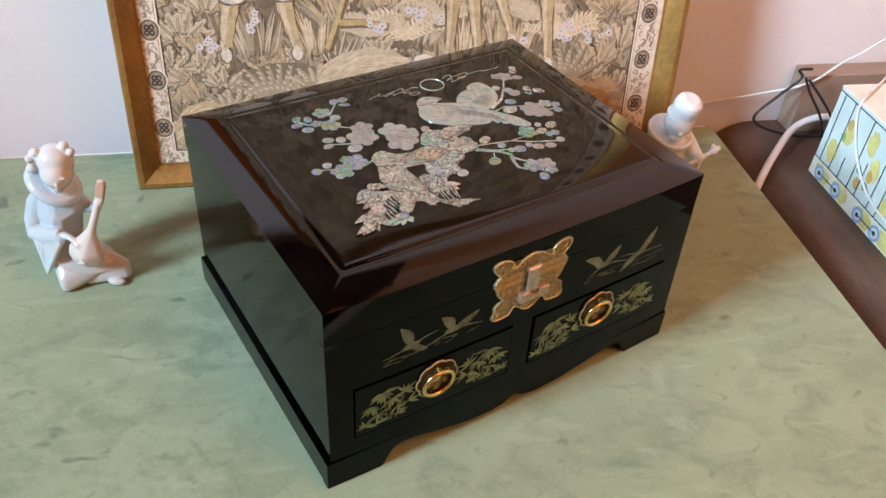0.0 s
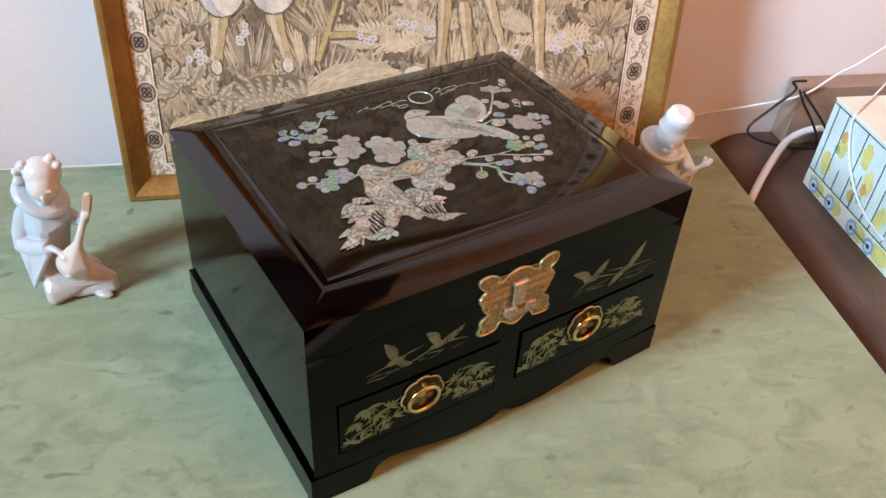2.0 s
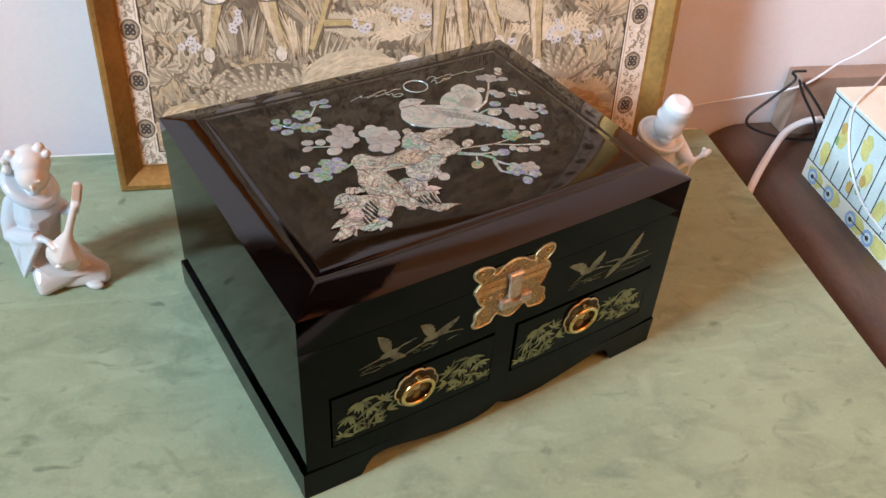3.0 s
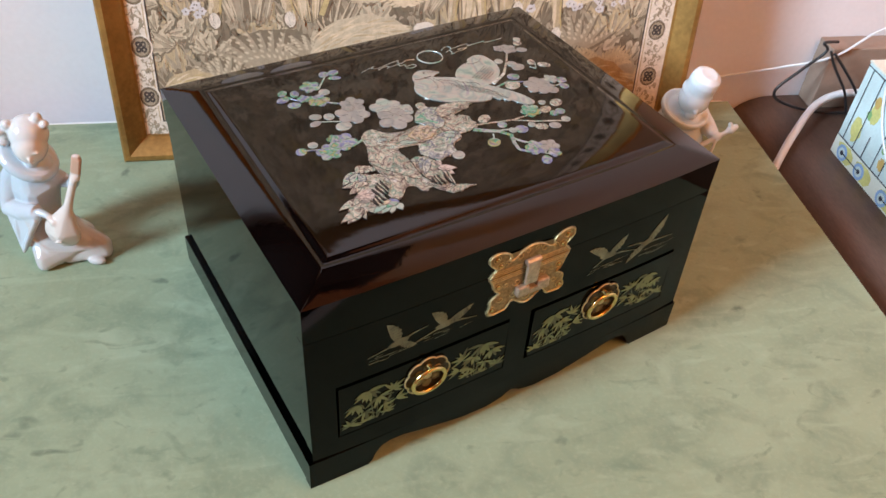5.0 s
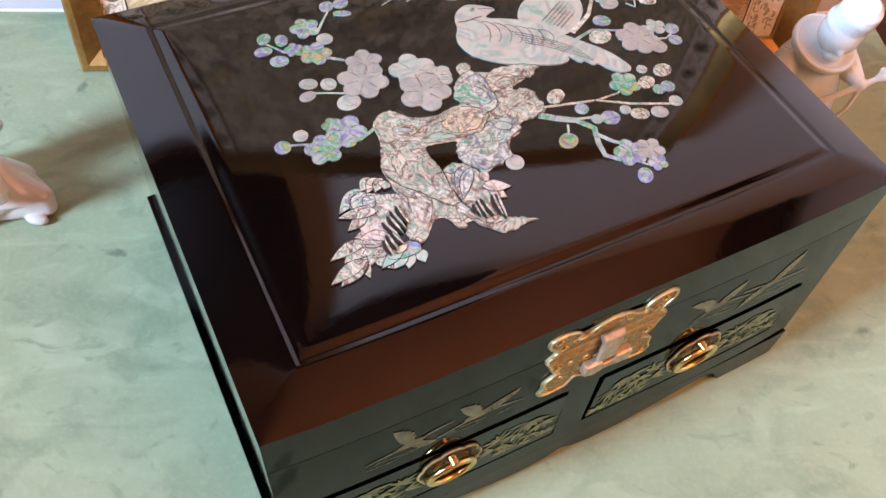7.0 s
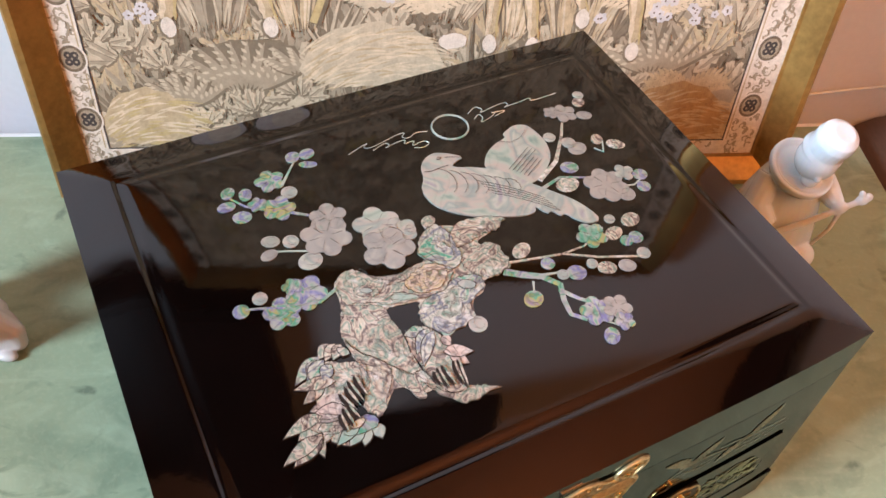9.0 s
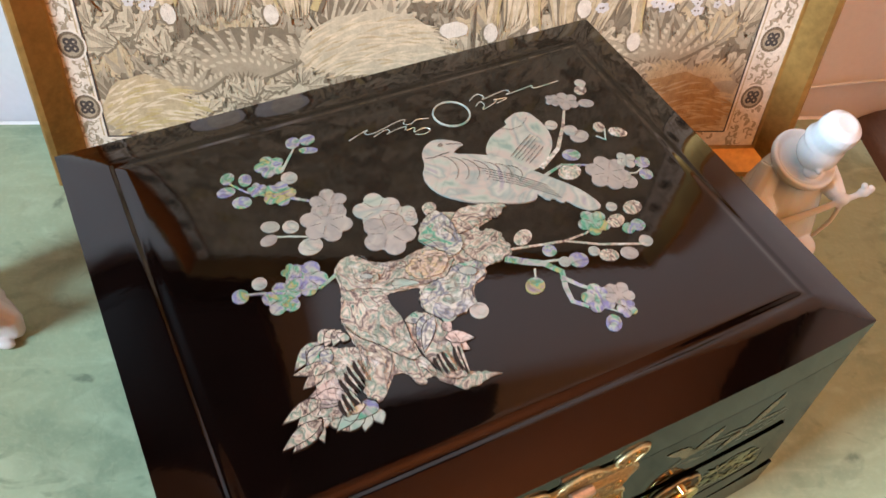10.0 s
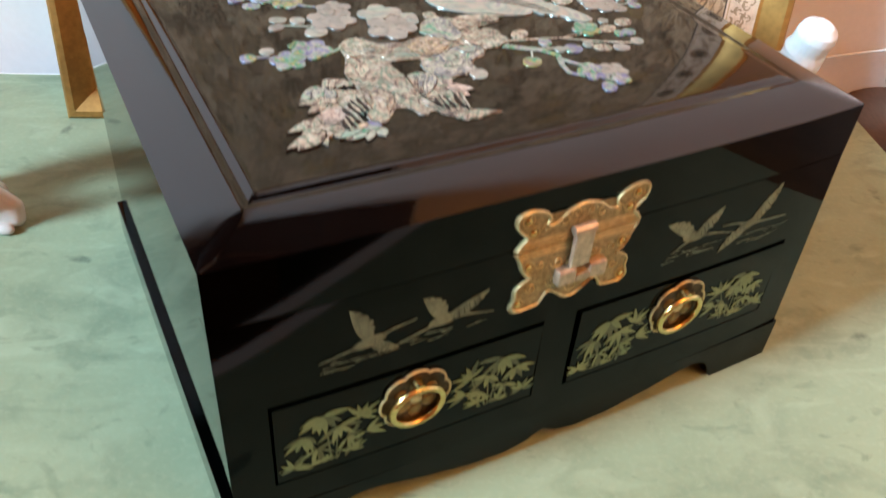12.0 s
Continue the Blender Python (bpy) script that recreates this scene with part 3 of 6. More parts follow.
shell("bark_inlay", [(114, 107), (119, 105), (125, 100), (118, 101), (112, 102)], M_GLINT, 10, 0.00076, "", 0.3)
shell("bark_inlay", [(150, 113), (156, 116), (161, 115), (165, 116), (168, 112), (167, 107), (169, 104), (166, 99), (159, 97), (154, 99), (150, 103), (148, 108)], M_SHELL, 11, 0.00060, "", 0.4, 6)
for x, y, r in ((164, 110, 4.6), (164, 103, 5.0)):
    blossom(x, y, r, M_SHELL, 0.3, 5)
shell("knot", oval(105, 112, 5.4, 3.0, -0.5, 14), M_SHELL, 12, 0.00084, "", 0.3)
shell("knot", oval(105, 112, 2.8, 1.4, -0.5, 12), M_PEARL, 13, 0.00098, "", 0.2)
shell("knot", oval(145, 98, 4.0, 2.4, -0.5, 12), M_PEARL, 14, 0.00084, "", 0.3)
bud(140, 78.5, 4.0, M_PEARL), bud(128, 81.5, 2.8, M_GLINT, 0.5, 1.4)
shell("root_inlay", [(99, 76), (102, 72), (105, 68), (110, 69), (111, 64), (112, 58), (109, 60), (107, 65), (106, 60), (107, 57), (104, 57), (102, 60), (101, 66), (100, 64), (98, 68)], M_SHELL, 15, 0.00048, "", 0.2, 4)
shell("root_inlay", [(107, 65), (112, 58), (117, 54), (121, 53), (126, 54), (130, 52), (136, 49), (129, 50), (124, 48), (119, 49), (114, 53), (110, 59)], M_SHELL, 16, 0.00040, "", 0.5, 3)
shell("pine_fan", [(110, 87), (114, 88), (119, 87), (122, 83), (124, 79), (126, 74), (126, 67), (124, 60), (123, 55), (117, 53), (113, 58), (111, 67), (110, 72), (109, 77), (110, 82)], M_SHELL, 17, 0.00036, "", 0.3, 5)
shell("pine_mass", [(68, 88), (73, 91), (79, 86), (87, 83), (91, 80), (89, 74), (85, 70), (80, 65), (74, 63), (69, 66), (66, 68), (68, 75), (69, 80)], M_SHELL, 18, 0.00036, "", 0.4, 8)
shell("pine_mass", [(59, 67), (63, 68), (67, 65), (71, 63), (77, 64), (80, 62), (75, 58), (70, 57), (63, 60)], M_SHELL, 19, 0.00040, "", 0.3, 4)
shell("pine_mass", [(57, 58), (60, 60), (66, 60), (69, 58), (64, 55)], M_SHELL, 20, 0.00044, "", 0.2)
shell("pine_eye", [(71, 56), (75, 59), (80, 60), (83, 60), (86, 57), (85, 54), (80, 53), (74, 54)], M_COOL, 21, 0.00060, "", 0.2)
shell("pine_eye", oval(78, 57.6, 3.2, 1.5, 0.3, 12), M_GOLDSHELL, 22, 0.00080, "", 0.15)
spray(((81, 94, 75, 90), (83, 93, 77, 88), (85, 92, 80, 87), (86, 90, 84, 87)), 4.2, M_SHELL, 0.20)
spray(((75, 90, 63, 83), (76, 88, 67, 81), (78, 85, 73, 80)), 5.2, M_COOLSHELL, 0.22)
spray(((75, 79, 72, 74), (72, 77, 63, 74), (76, 78, 62, 81)), 4.8, M_SHELL, 0.14)
spray(((78, 69, 64, 70), (76, 65, 62, 67)), 6.0, M_PINKSHELL, 0.12)
spray(((66, 63, 61, 60), (66, 65, 56, 61), (66, 66, 52, 64)), 4.8, M_SHELL, 0.22)
spray(((68, 60, 72, 51), (63, 62, 62, 51), (64, 59, 56, 52), (63, 57, 51, 52), (63, 58, 48, 54)), 4.6, M_SHELL, 0.16)
spray(((84, 55, 84, 49), (81, 55, 77, 49), (79, 55, 72, 51), (78, 57, 68, 53)), 4.4, M_GLINT, 0.14)
spray(((118, 85, 110, 86), (120, 84, 111, 76), (121, 82, 111, 70)), 4.6, M_COOLSHELL, 0.14)
spray(((124, 79, 125, 74), (123, 70, 128, 64), (122, 72, 132, 68)), 4.4, M_PINKSHELL, -0.18)
for x0, y0, x1, y1 in ((81, 76, 83, 65), (79, 74, 81, 64), (76, 72, 79, 63), (84, 77, 85, 67), (75, 66, 76, 57), (77, 66, 79, 59), (73, 64, 73, 56), (124, 67, 122, 54), (122, 67, 121, 56), (115, 67, 115, 57), (117, 67, 118, 57), (113, 66, 113, 59)):
    layer[0] = 0
    inlay("leaf_cut", [claw(x0, y0, x1, y1, 2.2, 0.05)], M_ENGRAVE, up=0.0013)
    inlay("pine_needle", [claw(x0 + 0.9, y0, x1 + 0.9, y1, 1.0, 0.05)], M_SHELL, up=0.0014)

# birds
bird_far = inlay("bird_inlay", [chaikin([(185, 156), (190, 164), (197, 169), (206, 171.5), (205, 174), (209, 176), (214, 178), (220, 176), (222, 169), (223, 161), (220, 151), (213, 144), (205, 139), (197, 139), (192, 146)])], M_PEARL, "pearl bird sitting behind the long-tailed one")
bird_near = inlay("bird_inlay", [chaikin([(151, 155), (156, 162), (157, 168), (161, 173), (167, 175.5), (173, 173), (180, 167), (174, 165.5), (171, 163), (183, 158), (194, 150), (200, 140), (207, 131), (214, 122), (218, 113), (219, 106), (213, 106), (208, 111), (206, 116), (203, 115.5), (201, 120), (198, 119), (195, 126), (194, 122), (188, 122), (180, 125), (168, 130), (158, 137), (152, 145)], 1)], M_PEARL, "long-tailed pearl bird on the tree", up=0.0007)
bm = bmesh.new()
for k in range(7):
    arc = [(162 + 4.4 * k + 7 * math.cos(a), 156 - 2.6 * k + (9 - 0.5 * k) * math.sin(a)) for a in (-1.2 + 0.4 * q for q in range(7))]
    tube(bm, [(x / 1000, y / 1000, lid_z(x / 1000, y / 1000) + 0.0011) for x, y in arc], 0.00009, 4)
for k in range(5):
    line = [(178 + 6 * q + k * 0.6, 150 - 2.4 * k - 4.2 * q - 0.35 * q * q) for q in range(5)]
    tube(bm, [(x / 1000, y / 1000, lid_z(x / 1000, y / 1000) + 0.0011) for x, y in line], 0.00009, 4)
tagged(part("engraving", bm, M_ENGRAVE, lid, smooth=None), kind="stuff")
bm = bmesh.new()
for k in range(6):
    line = [(196 + 4 * q + 1.2 * k, 151 - 1.5 * k + 2.4 * q) for q in range(5 - k // 3)]
    tube(bm, [(x / 1000, y / 1000, lid_z(x / 1000, y / 1000) + 0.0009) for x, y in line], 0.00013, 4)
tagged(part("engraving", bm, M_ENGRAVE, lid, smooth=None), kind="stuff")

engraved([oval(168, 170.5, 1.2, 0.8, 0.3, 8) + [(169.2, 170.9)], [(157.5, 165), (161, 164), (165, 164.5), (170, 164.5)], [(171, 170.0), (174, 169.0), (178, 167.2)]], 0.0012, 0.00014)
engraved([[(200, 170), (206, 167), (212, 168), (217, 172)]], 0.0009, 0.00010)

# moon and clouds
bm = bmesh.new()
ring = [((184 + 9.2 * math.cos(a)) / 1000, (189.5 + 9.2 * math.sin(a)) / 1000) for a in (2 * math.pi * k / 40 for k in range(41))]
tube(bm, [(x, y, lid_z(x, y) + 0.0002) for x, y in ring], 0.00055, 5)
part("moon_ring", bm, M_GLINT, lid, "thin pearl ring of a moon")
for way in ([(130, 191), (138, 194), (142, 195), (138, 193), (141, 191), (150, 193), (157, 195), (162, 195), (158, 192), (162, 190), (166, 193), (172, 191)],
            [(142, 189), (150, 192), (151, 189), (147, 188), (155, 190), (160, 190), (157, 187), (164, 188), (160, 184), (167, 186), (170, 183), (165, 181), (161, 183)],
            [(198, 190), (202, 193), (203, 189), (199, 186), (207, 188), (211, 191), (207, 191), (218, 190), (209, 188)],
            [(197, 195), (203, 199), (206, 195), (202, 193), (212, 195), (219, 196), (220, 193), (215, 192), (227, 193), (234, 194), (231, 191), (248, 192)]):
    bm = bmesh.new()
    soft = way
    for _ in range(2):
        soft = [soft[0]] + [q for a, b in zip(soft, soft[1:]) for q in ((0.75 * a[0] + 0.25 * b[0], 0.75 * a[1] + 0.25 * b[1]), (0.25 * a[0] + 0.75 * b[0], 0.25 * a[1] + 0.75 * b[1]))] + [soft[-1]]
    tube(bm, [(x / 1000, y / 1000, lid_z(x / 1000, y / 1000) + 0.00015) for x, y in soft], 0.00030, 4)
    part("cloud_line", bm, M_GLINT, lid)

# blossom clusters
blossom(101, 147, 11.5, M_PINK, 0.5, 6)
blossom(106, 157, 8.5, M_PINK, 0.1)
blossom(124, 144, 11, M_PEARL, 0.2)
blossom(123, 130, 12, M_PINK, 0.9)
blossom(132, 137, 8, M_PEARL, 0.4)
bud(90, 137, 4.6, M_PEARL, 0.2, 1.2)
twig([(75, 149), (83, 146), (92, 142)], 0.8, 0.8, M_GLINT)
bud(78, 154, 3.2, M_PINK, -0.4, 1.3), bud(75, 147, 2.8, M_PINK, 0.2, 1.4), bud(86, 150.5, 3.6, M_PEARL)
bud(70, 189, 3.0, M_COOL, 0.8, 1.25), bud(77, 185, 3.0, M_COOL, 1.3, 1.3), bud(67, 181, 3.0, M_COOL, 0.0, 1.4), bud(71.5, 172.5, 3.6, M_COOL, -0.3, 1.2)
twig([(69, 187), (75, 178), (84, 171)], 0.8, 1.2, M_COOL)
blossom(90, 189, 7.2, M_COOL, 0.4), blossom(88, 171, 7.6, M_COOL, 1.0), blossom(80, 177, 4.4, M_COOL, 0.2), bud(95.5, 178.5, 3.8, M_PEARL)
twig([(94, 184), (99, 190), (104, 196)], 1.4, 0.8, M_GLINT)
bud(105, 200, 3.4, M_COOL, 1.0, 1.15), bud(112, 199.5, 3.4, M_COOL, 0.4, 1.15), bud(110, 192.5, 2.2, M_COOL, -0.4, 2.0)
twig([(90, 168), (97, 163), (101, 160)], 1.8, 0.8, M_COOL)
bud(55, 124, 3.5, M_COOL), bud(64, 127, 3.2, M_PEARL), blossom(70, 116, 8.2, M_COOL, 0.2), blossom(82, 122, 9.2, M_COOL, 0.8), blossom(78, 127, 4.5, M_COOL, 0.3)
twig([(57, 124), (63, 122), (72, 118), (86, 115), (95, 119)], 0.8, 1.6, M_COOL)
bud(136, 136, 3.2, M_PEARL), bud(146, 137, 3.0, M_SHELL, 0.4, 1.2)
twig([(143, 136), (144, 128), (148, 120), (152, 112)], 1.0, 3.0, M_SHELL)

# branches over the right half of the lid
twig([(165, 102), (178, 99), (192, 96), (203, 96), (209, 98)], 1.2, 0.8, M_SHELL)
twig([(192, 96), (206, 88), (226, 80)], 0.9, 1.0, M_SHELL)
bud(176, 105, 3.6, M_SHELL, 0.5, 1.4), bud(183, 94, 3.2, M_COOL), bud(186, 86, 2.7, M_PEARL), bud(192, 84.5, 4.0, M_COOL, -0.4, 1.1)
bud(201, 86, 2.6, M_PEARL), bud(206, 81.5, 3.4, M_SHELL, -0.4, 1.3), bud(215, 79, 3.4, M_PINK, -0.4, 1.2), bud(226, 82, 3.2, M_PEARL)
blossom(210, 100, 7.5, M_COOL, 0.5), bud(220, 97, 3.4, M_SHELL, 0.3, 1.4), bud(232, 101, 3.8, M_SHELL, 0.2, 1.3), bud(223, 105, 2.6, M_PEARL), bud(223, 91, 3.0, M_COOL), bud(228, 91, 3.4, M_COOL)
twig([(163, 98), (170, 93), (177, 89), (182, 82), (179, 74), (178, 67), (183, 62)], 3.6, 1.8, M_COOL)
twig([(180, 80), (185, 73), (190, 68)], 2.0, 1.4, M_COOL)
twig([(176, 90), (184, 88), (191, 86)], 1.2, 0.8, M_GLINT)
blossom(189, 64, 7.5, M_COOL, 0.2), blossom(198, 62, 6.6, M_PINK, 0.7), blossom(197, 55, 4.6, M_COOL, 0.4), bud(188, 51, 3.4, M_COOL, 1.0, 1.2), bud(167.5, 80, 4.0, M_COOL, 0.4, 1.15)
twig([(172, 88), (170, 84)], 1.0, 0.8, M_GLINT)
twig([(190, 58), (196, 52)], 0.8, 0.4, M_GLINT)

# blossoms behind the birds
blossom(243, 176, 6.8, M_PINK, 0.3), blossom(237, 179, 4.4, M_PINK, 0.8), bud(255, 181, 3.2, M_SHELL, 0.6, 1.2), bud(258, 186, 3.0, M_PEARL), bud(252, 171, 3.0, M_PINK, -0.4, 1.4)
twig([(238, 170), (231, 160), (220, 147), (206, 139)], 1.2, 2.6, M_SHELL)
bud(226, 163, 3.2, M_PEARL), bud(233, 156, 3.6, M_PEARL), bud(235, 151, 4.2, M_PINK, 0.2, 1.2)
bud(224, 141, 3.8, M_COOL, -0.3, 1.2), bud(217, 131.5, 4.6, M_SHELL, 0.1, 1.3)
twig([(205, 134), (216, 137), (228, 132)], 1.8, 0.9, M_COOL)
bud(248, 153, 3.0, M_SHELL, 1.0, 1.2), bud(255, 146.5, 3.2, M_SHELL, -0.6, 1.5), twig([(243, 148), (246, 144), (250, 151)], 0.8, 0.8, M_GLINT)
blossom(234, 124, 11, M_PINK, 0.4, 6), blossom(247, 128, 5.4, M_PEARL, 0.2, 4), bud(240, 115.5, 4.4, M_PINK), bud(254, 124, 3.6, M_COOL, 0.2, 1.1), bud(251, 116.5, 3.4, M_COOL)
twig([(240, 121), (247, 119), (252, 121)], 0.8, 0.8, M_GLINT)

# ---- paintings on the front ----
M_PAINT = material("gold_green_paint", (0.185, 0.265, 0.13), 0.4, vary=0.55, scale=60, fine=500, second=(0.075, 0.13, 0.05), mottle=0.9)
M_PAINTDARK = material("green_paint", (0.09, 0.135, 0.060), 0.4, vary=0.5, scale=60, fine=500, second=(0.025, 0.045, 0.025), mottle=0.9)
M_CRANE = material("pale_gold_paint", (0.19, 0.255, 0.18), 0.4, vary=0.5, scale=120, fine=700, second=(0.03, 0.045, 0.03), mottle=0.7, stretch=(1.6, 1, 0.7))


def painted(name, outlines, mat, parent, y_of):
    bm = bmesh.new()
    for k, pts in enumerate(outlines):
        sheet(bm, [(x / 1000, z / 1000) for x, z in pts], lambda x, z, k=k: Vector((x, y_of(x, z) - 0.00018 - 0.000004 * k, z)))
    ob = part(name, bm, mat, parent, smooth=None)
    return tagged(ob, kind="stuff") if len(outlines) > 1 else ob


def bamboo(drawer, x0, z0, x1, z1, seed, flip=False):
    """A clump of bamboo: long drooping leaves under a crown, sprays beside it, stalks and a tuft at the foot."""
    rnd = random.Random(seed)
    w, h = x1 - x0, z1 - z0
    light, dark = [], []
    nodes = ((0.42, 0.90, (8, 196, 214, 236, 258, 282, 306, 330), 12.5, 2.9), (0.26, 0.62, (188, 212, 240, 268, 292, 320), 10.0, 2.5), (0.55, 0.66, (-12, 16, 215, 245, 285, 318), 10.0, 2.4),
             (0.74, 0.70, (12, 40, 66, 98, 128, -24), 9.5, 2.1), (0.80, 0.40, (4, 26, -22, 48, 196), 9.5, 2.1), (0.60, 0.36, (18, -14, 44, 230, 300), 8.5, 2.0), (0.36, 0.34, (200, 245, 290, 330, 20), 8.0, 2.0),
             (0.13, 0.10, (12, 42, 74, 104, 138, 168, 190, -12), 7.5, 1.9), (0.40, 0.06, (10, 36, 66, 100, 140, 172), 6.5, 1.7), (0.66, 0.12, (8, 30, 58, 96, 150), 7.0, 1.7))
    for fx, fz, angles, length, width in nodes:
        fx, turned = (1 - fx, True) if flip else (fx, False)
        cx, cz = x0 + w * (fx + rnd.uniform(-0.02, 0.02)), z0 + h * (fz + rnd.uniform(-0.02, 0.02))
        if fz > 0.2:
            foot = x0 + w * (0.5 + 0.45 * (fx - 0.5)) + rnd.uniform(-1.5, 1.5)
            dark.append(ribbon([(foot, z0 + 1), (foot + 0.35 * (cx - foot), z0 + 0.5 * (cz - z0)), (cx, cz)], 0.9, 0.5))
        for deg in angles:
            a = radians(180 - deg if turned else deg) + rnd.uniform(-0.1, 0.1)
            ln = length * rnd.uniform(0.75, 1.2)
            ln = min(ln, 1.25 * (cz - z0 + 3)) if math.sin(a) < -0.5 else ln
            bend = rnd.uniform(0.05, 0.16) * (-1 if math.cos(a) > 0 else 1)
            (light if rnd.random() < 0.66 else dark).append(leaf(cx, cz, ln, width * rnd.uniform(0.85, 1.2), a, bend, 6))
    painted("painted_bamboo", dark, M_PAINTDARK, drawer, drawer_front)
    painted("painted_bamboo", light, M_PAINT, drawer, lambda x, z: drawer_front(x, z) - 0.0002)


bamboo(drawers[0], 21, 45, 68, 78, 1)
bamboo(drawers[0], 95, 46, 138, 77, 2, True)
bamboo(drawers[1], 158, 44, 203, 77, 3)
bamboo(drawers[1], 233, 46, 278, 77, 4, True)


def feathered(x0, z0, x1, z1, width, n=11):
    """A wing from its root to its tip, with a toothed trailing edge."""
    d = math.hypot(x1 - x0, z1 - z0)
    c, s = (x1 - x0) / d, (z1 - z0) / d
    lead = [(d * k / n, 0.30 * width * math.sin(math.pi * (k / n) ** 0.7)) for k in range(n + 1)]
    trail = [(d * k / n, -0.75 * width * math.sin(math.pi * (k / n * 0.9 + 0.08)) * (1.0 if k % 2 else 0.80)) for k in range(n - 1, -1, -1)]
    return [(x0 + x * c - z * s, z0 + x * s + z * c) for x, z in lead + trail]


def crane(body, tilt, wings, head, feet):
    """A flying crane: plump body, two feathered wings, long neck and trailing legs."""
    bx, bz = body
    painted("painted_crane", [oval(bx, bz, 7.0, 2.6, radians(tilt), 16)], M_CRANE, jewel, front)
    for x, z, width in wings:
        painted("painted_wing", [feathered(bx, bz, x, z, width)], M_CRANE, jewel, lambda x, z: front(x, z) - 0.0001)
        d = math.hypot(x - bx, z - bz)
        c, s_ = (x - bx) / d, (z - bz) / d
        cuts = []
        for k in range(7):
            a, b = d * (0.20 + 0.11 * k), d * (0.12 + 0.125 * k)
            cuts.append(ribbon([(bx + a * c, bz + a * s_), (bx + b * c + 0.6 * width * s_, bz + b * s_ - 0.6 * width * c)], 0.12, 0.34))
        painted("feather_line", cuts, M_LACQUER, jewel, lambda x, z: front(x, z) - 0.00025)
    for way, w0 in (([body, ((bx + head[0]) / 2, (bz + head[1]) / 2 + 0.9), head], 2.0), ([body, feet], 1.5)):
        painted("painted_neck" if w0 > 1.6 else "painted_leg", [ribbon(way, w0, 0.5)], M_CRANE, jewel, lambda x, z: front(x, z) - 0.0002)


crane((60, 107), 10, ((52, 125, 7.5), (72, 100, 5.5)), (79, 112), (40, 103))
crane((91, 107), 5, ((81, 121, 7.5), (110, 116, 6.0)), (113, 103.5), (72, 102))
crane((214, 110), -5, ((196, 121, 7.0), (228, 123, 6.5)), (239, 105), (203, 104))
crane((248, 107), 20, ((262, 126, 7.0), (232, 95, 6.0)), (230, 111), (272, 105))
rnd = random.Random(8)
for a, b, z0, z1 in ((40, 62, 96, 102), (66, 112, 97, 103), (198, 222, 98, 104), (236, 268, 95, 101)):
    outs = []
    for k in range(11):
        x, z = rnd.uniform(a, b), rnd.uniform(z0, z1)
        outs.append(ribbon([(x, z), (x + rnd.uniform(4, 12), z + rnd.uniform(-0.5, 0.9))], 0.5, 0.15))
    painted("painted_water", outs, M_CRANE, jewel, front)

# ---- brass fittings ----
M_AGED = material("aged_brass", (0.42, 0.385, 0.225), 0.60, metal=0.55, vary=0.4, scale=420, fine=1800, bump=0.6, depth=0.0005, second=(0.15, 0.12, 0.05), mottle=0.7)
M_BLACKENED = material("blackened_brass", (0.07, 0.045, 0.02), 0.4, metal=0.7, vary=0.5, scale=400)
M_ROSE = material("reddish_brass", (0.24, 0.17, 0.07), 0.40, metal=0.85, vary=0.5, scale=300, bump=0.3, depth=0.0004)
M_DULL = material("dull_brass", (0.62, 0.53, 0.28), 0.42, metal=0.75, vary=0.3, scale=300)
M_COPPER = material("worn_copper_brass", (0.60, 0.50, 0.39), 0.42, metal=0.85, vary=0.3, scale=200)
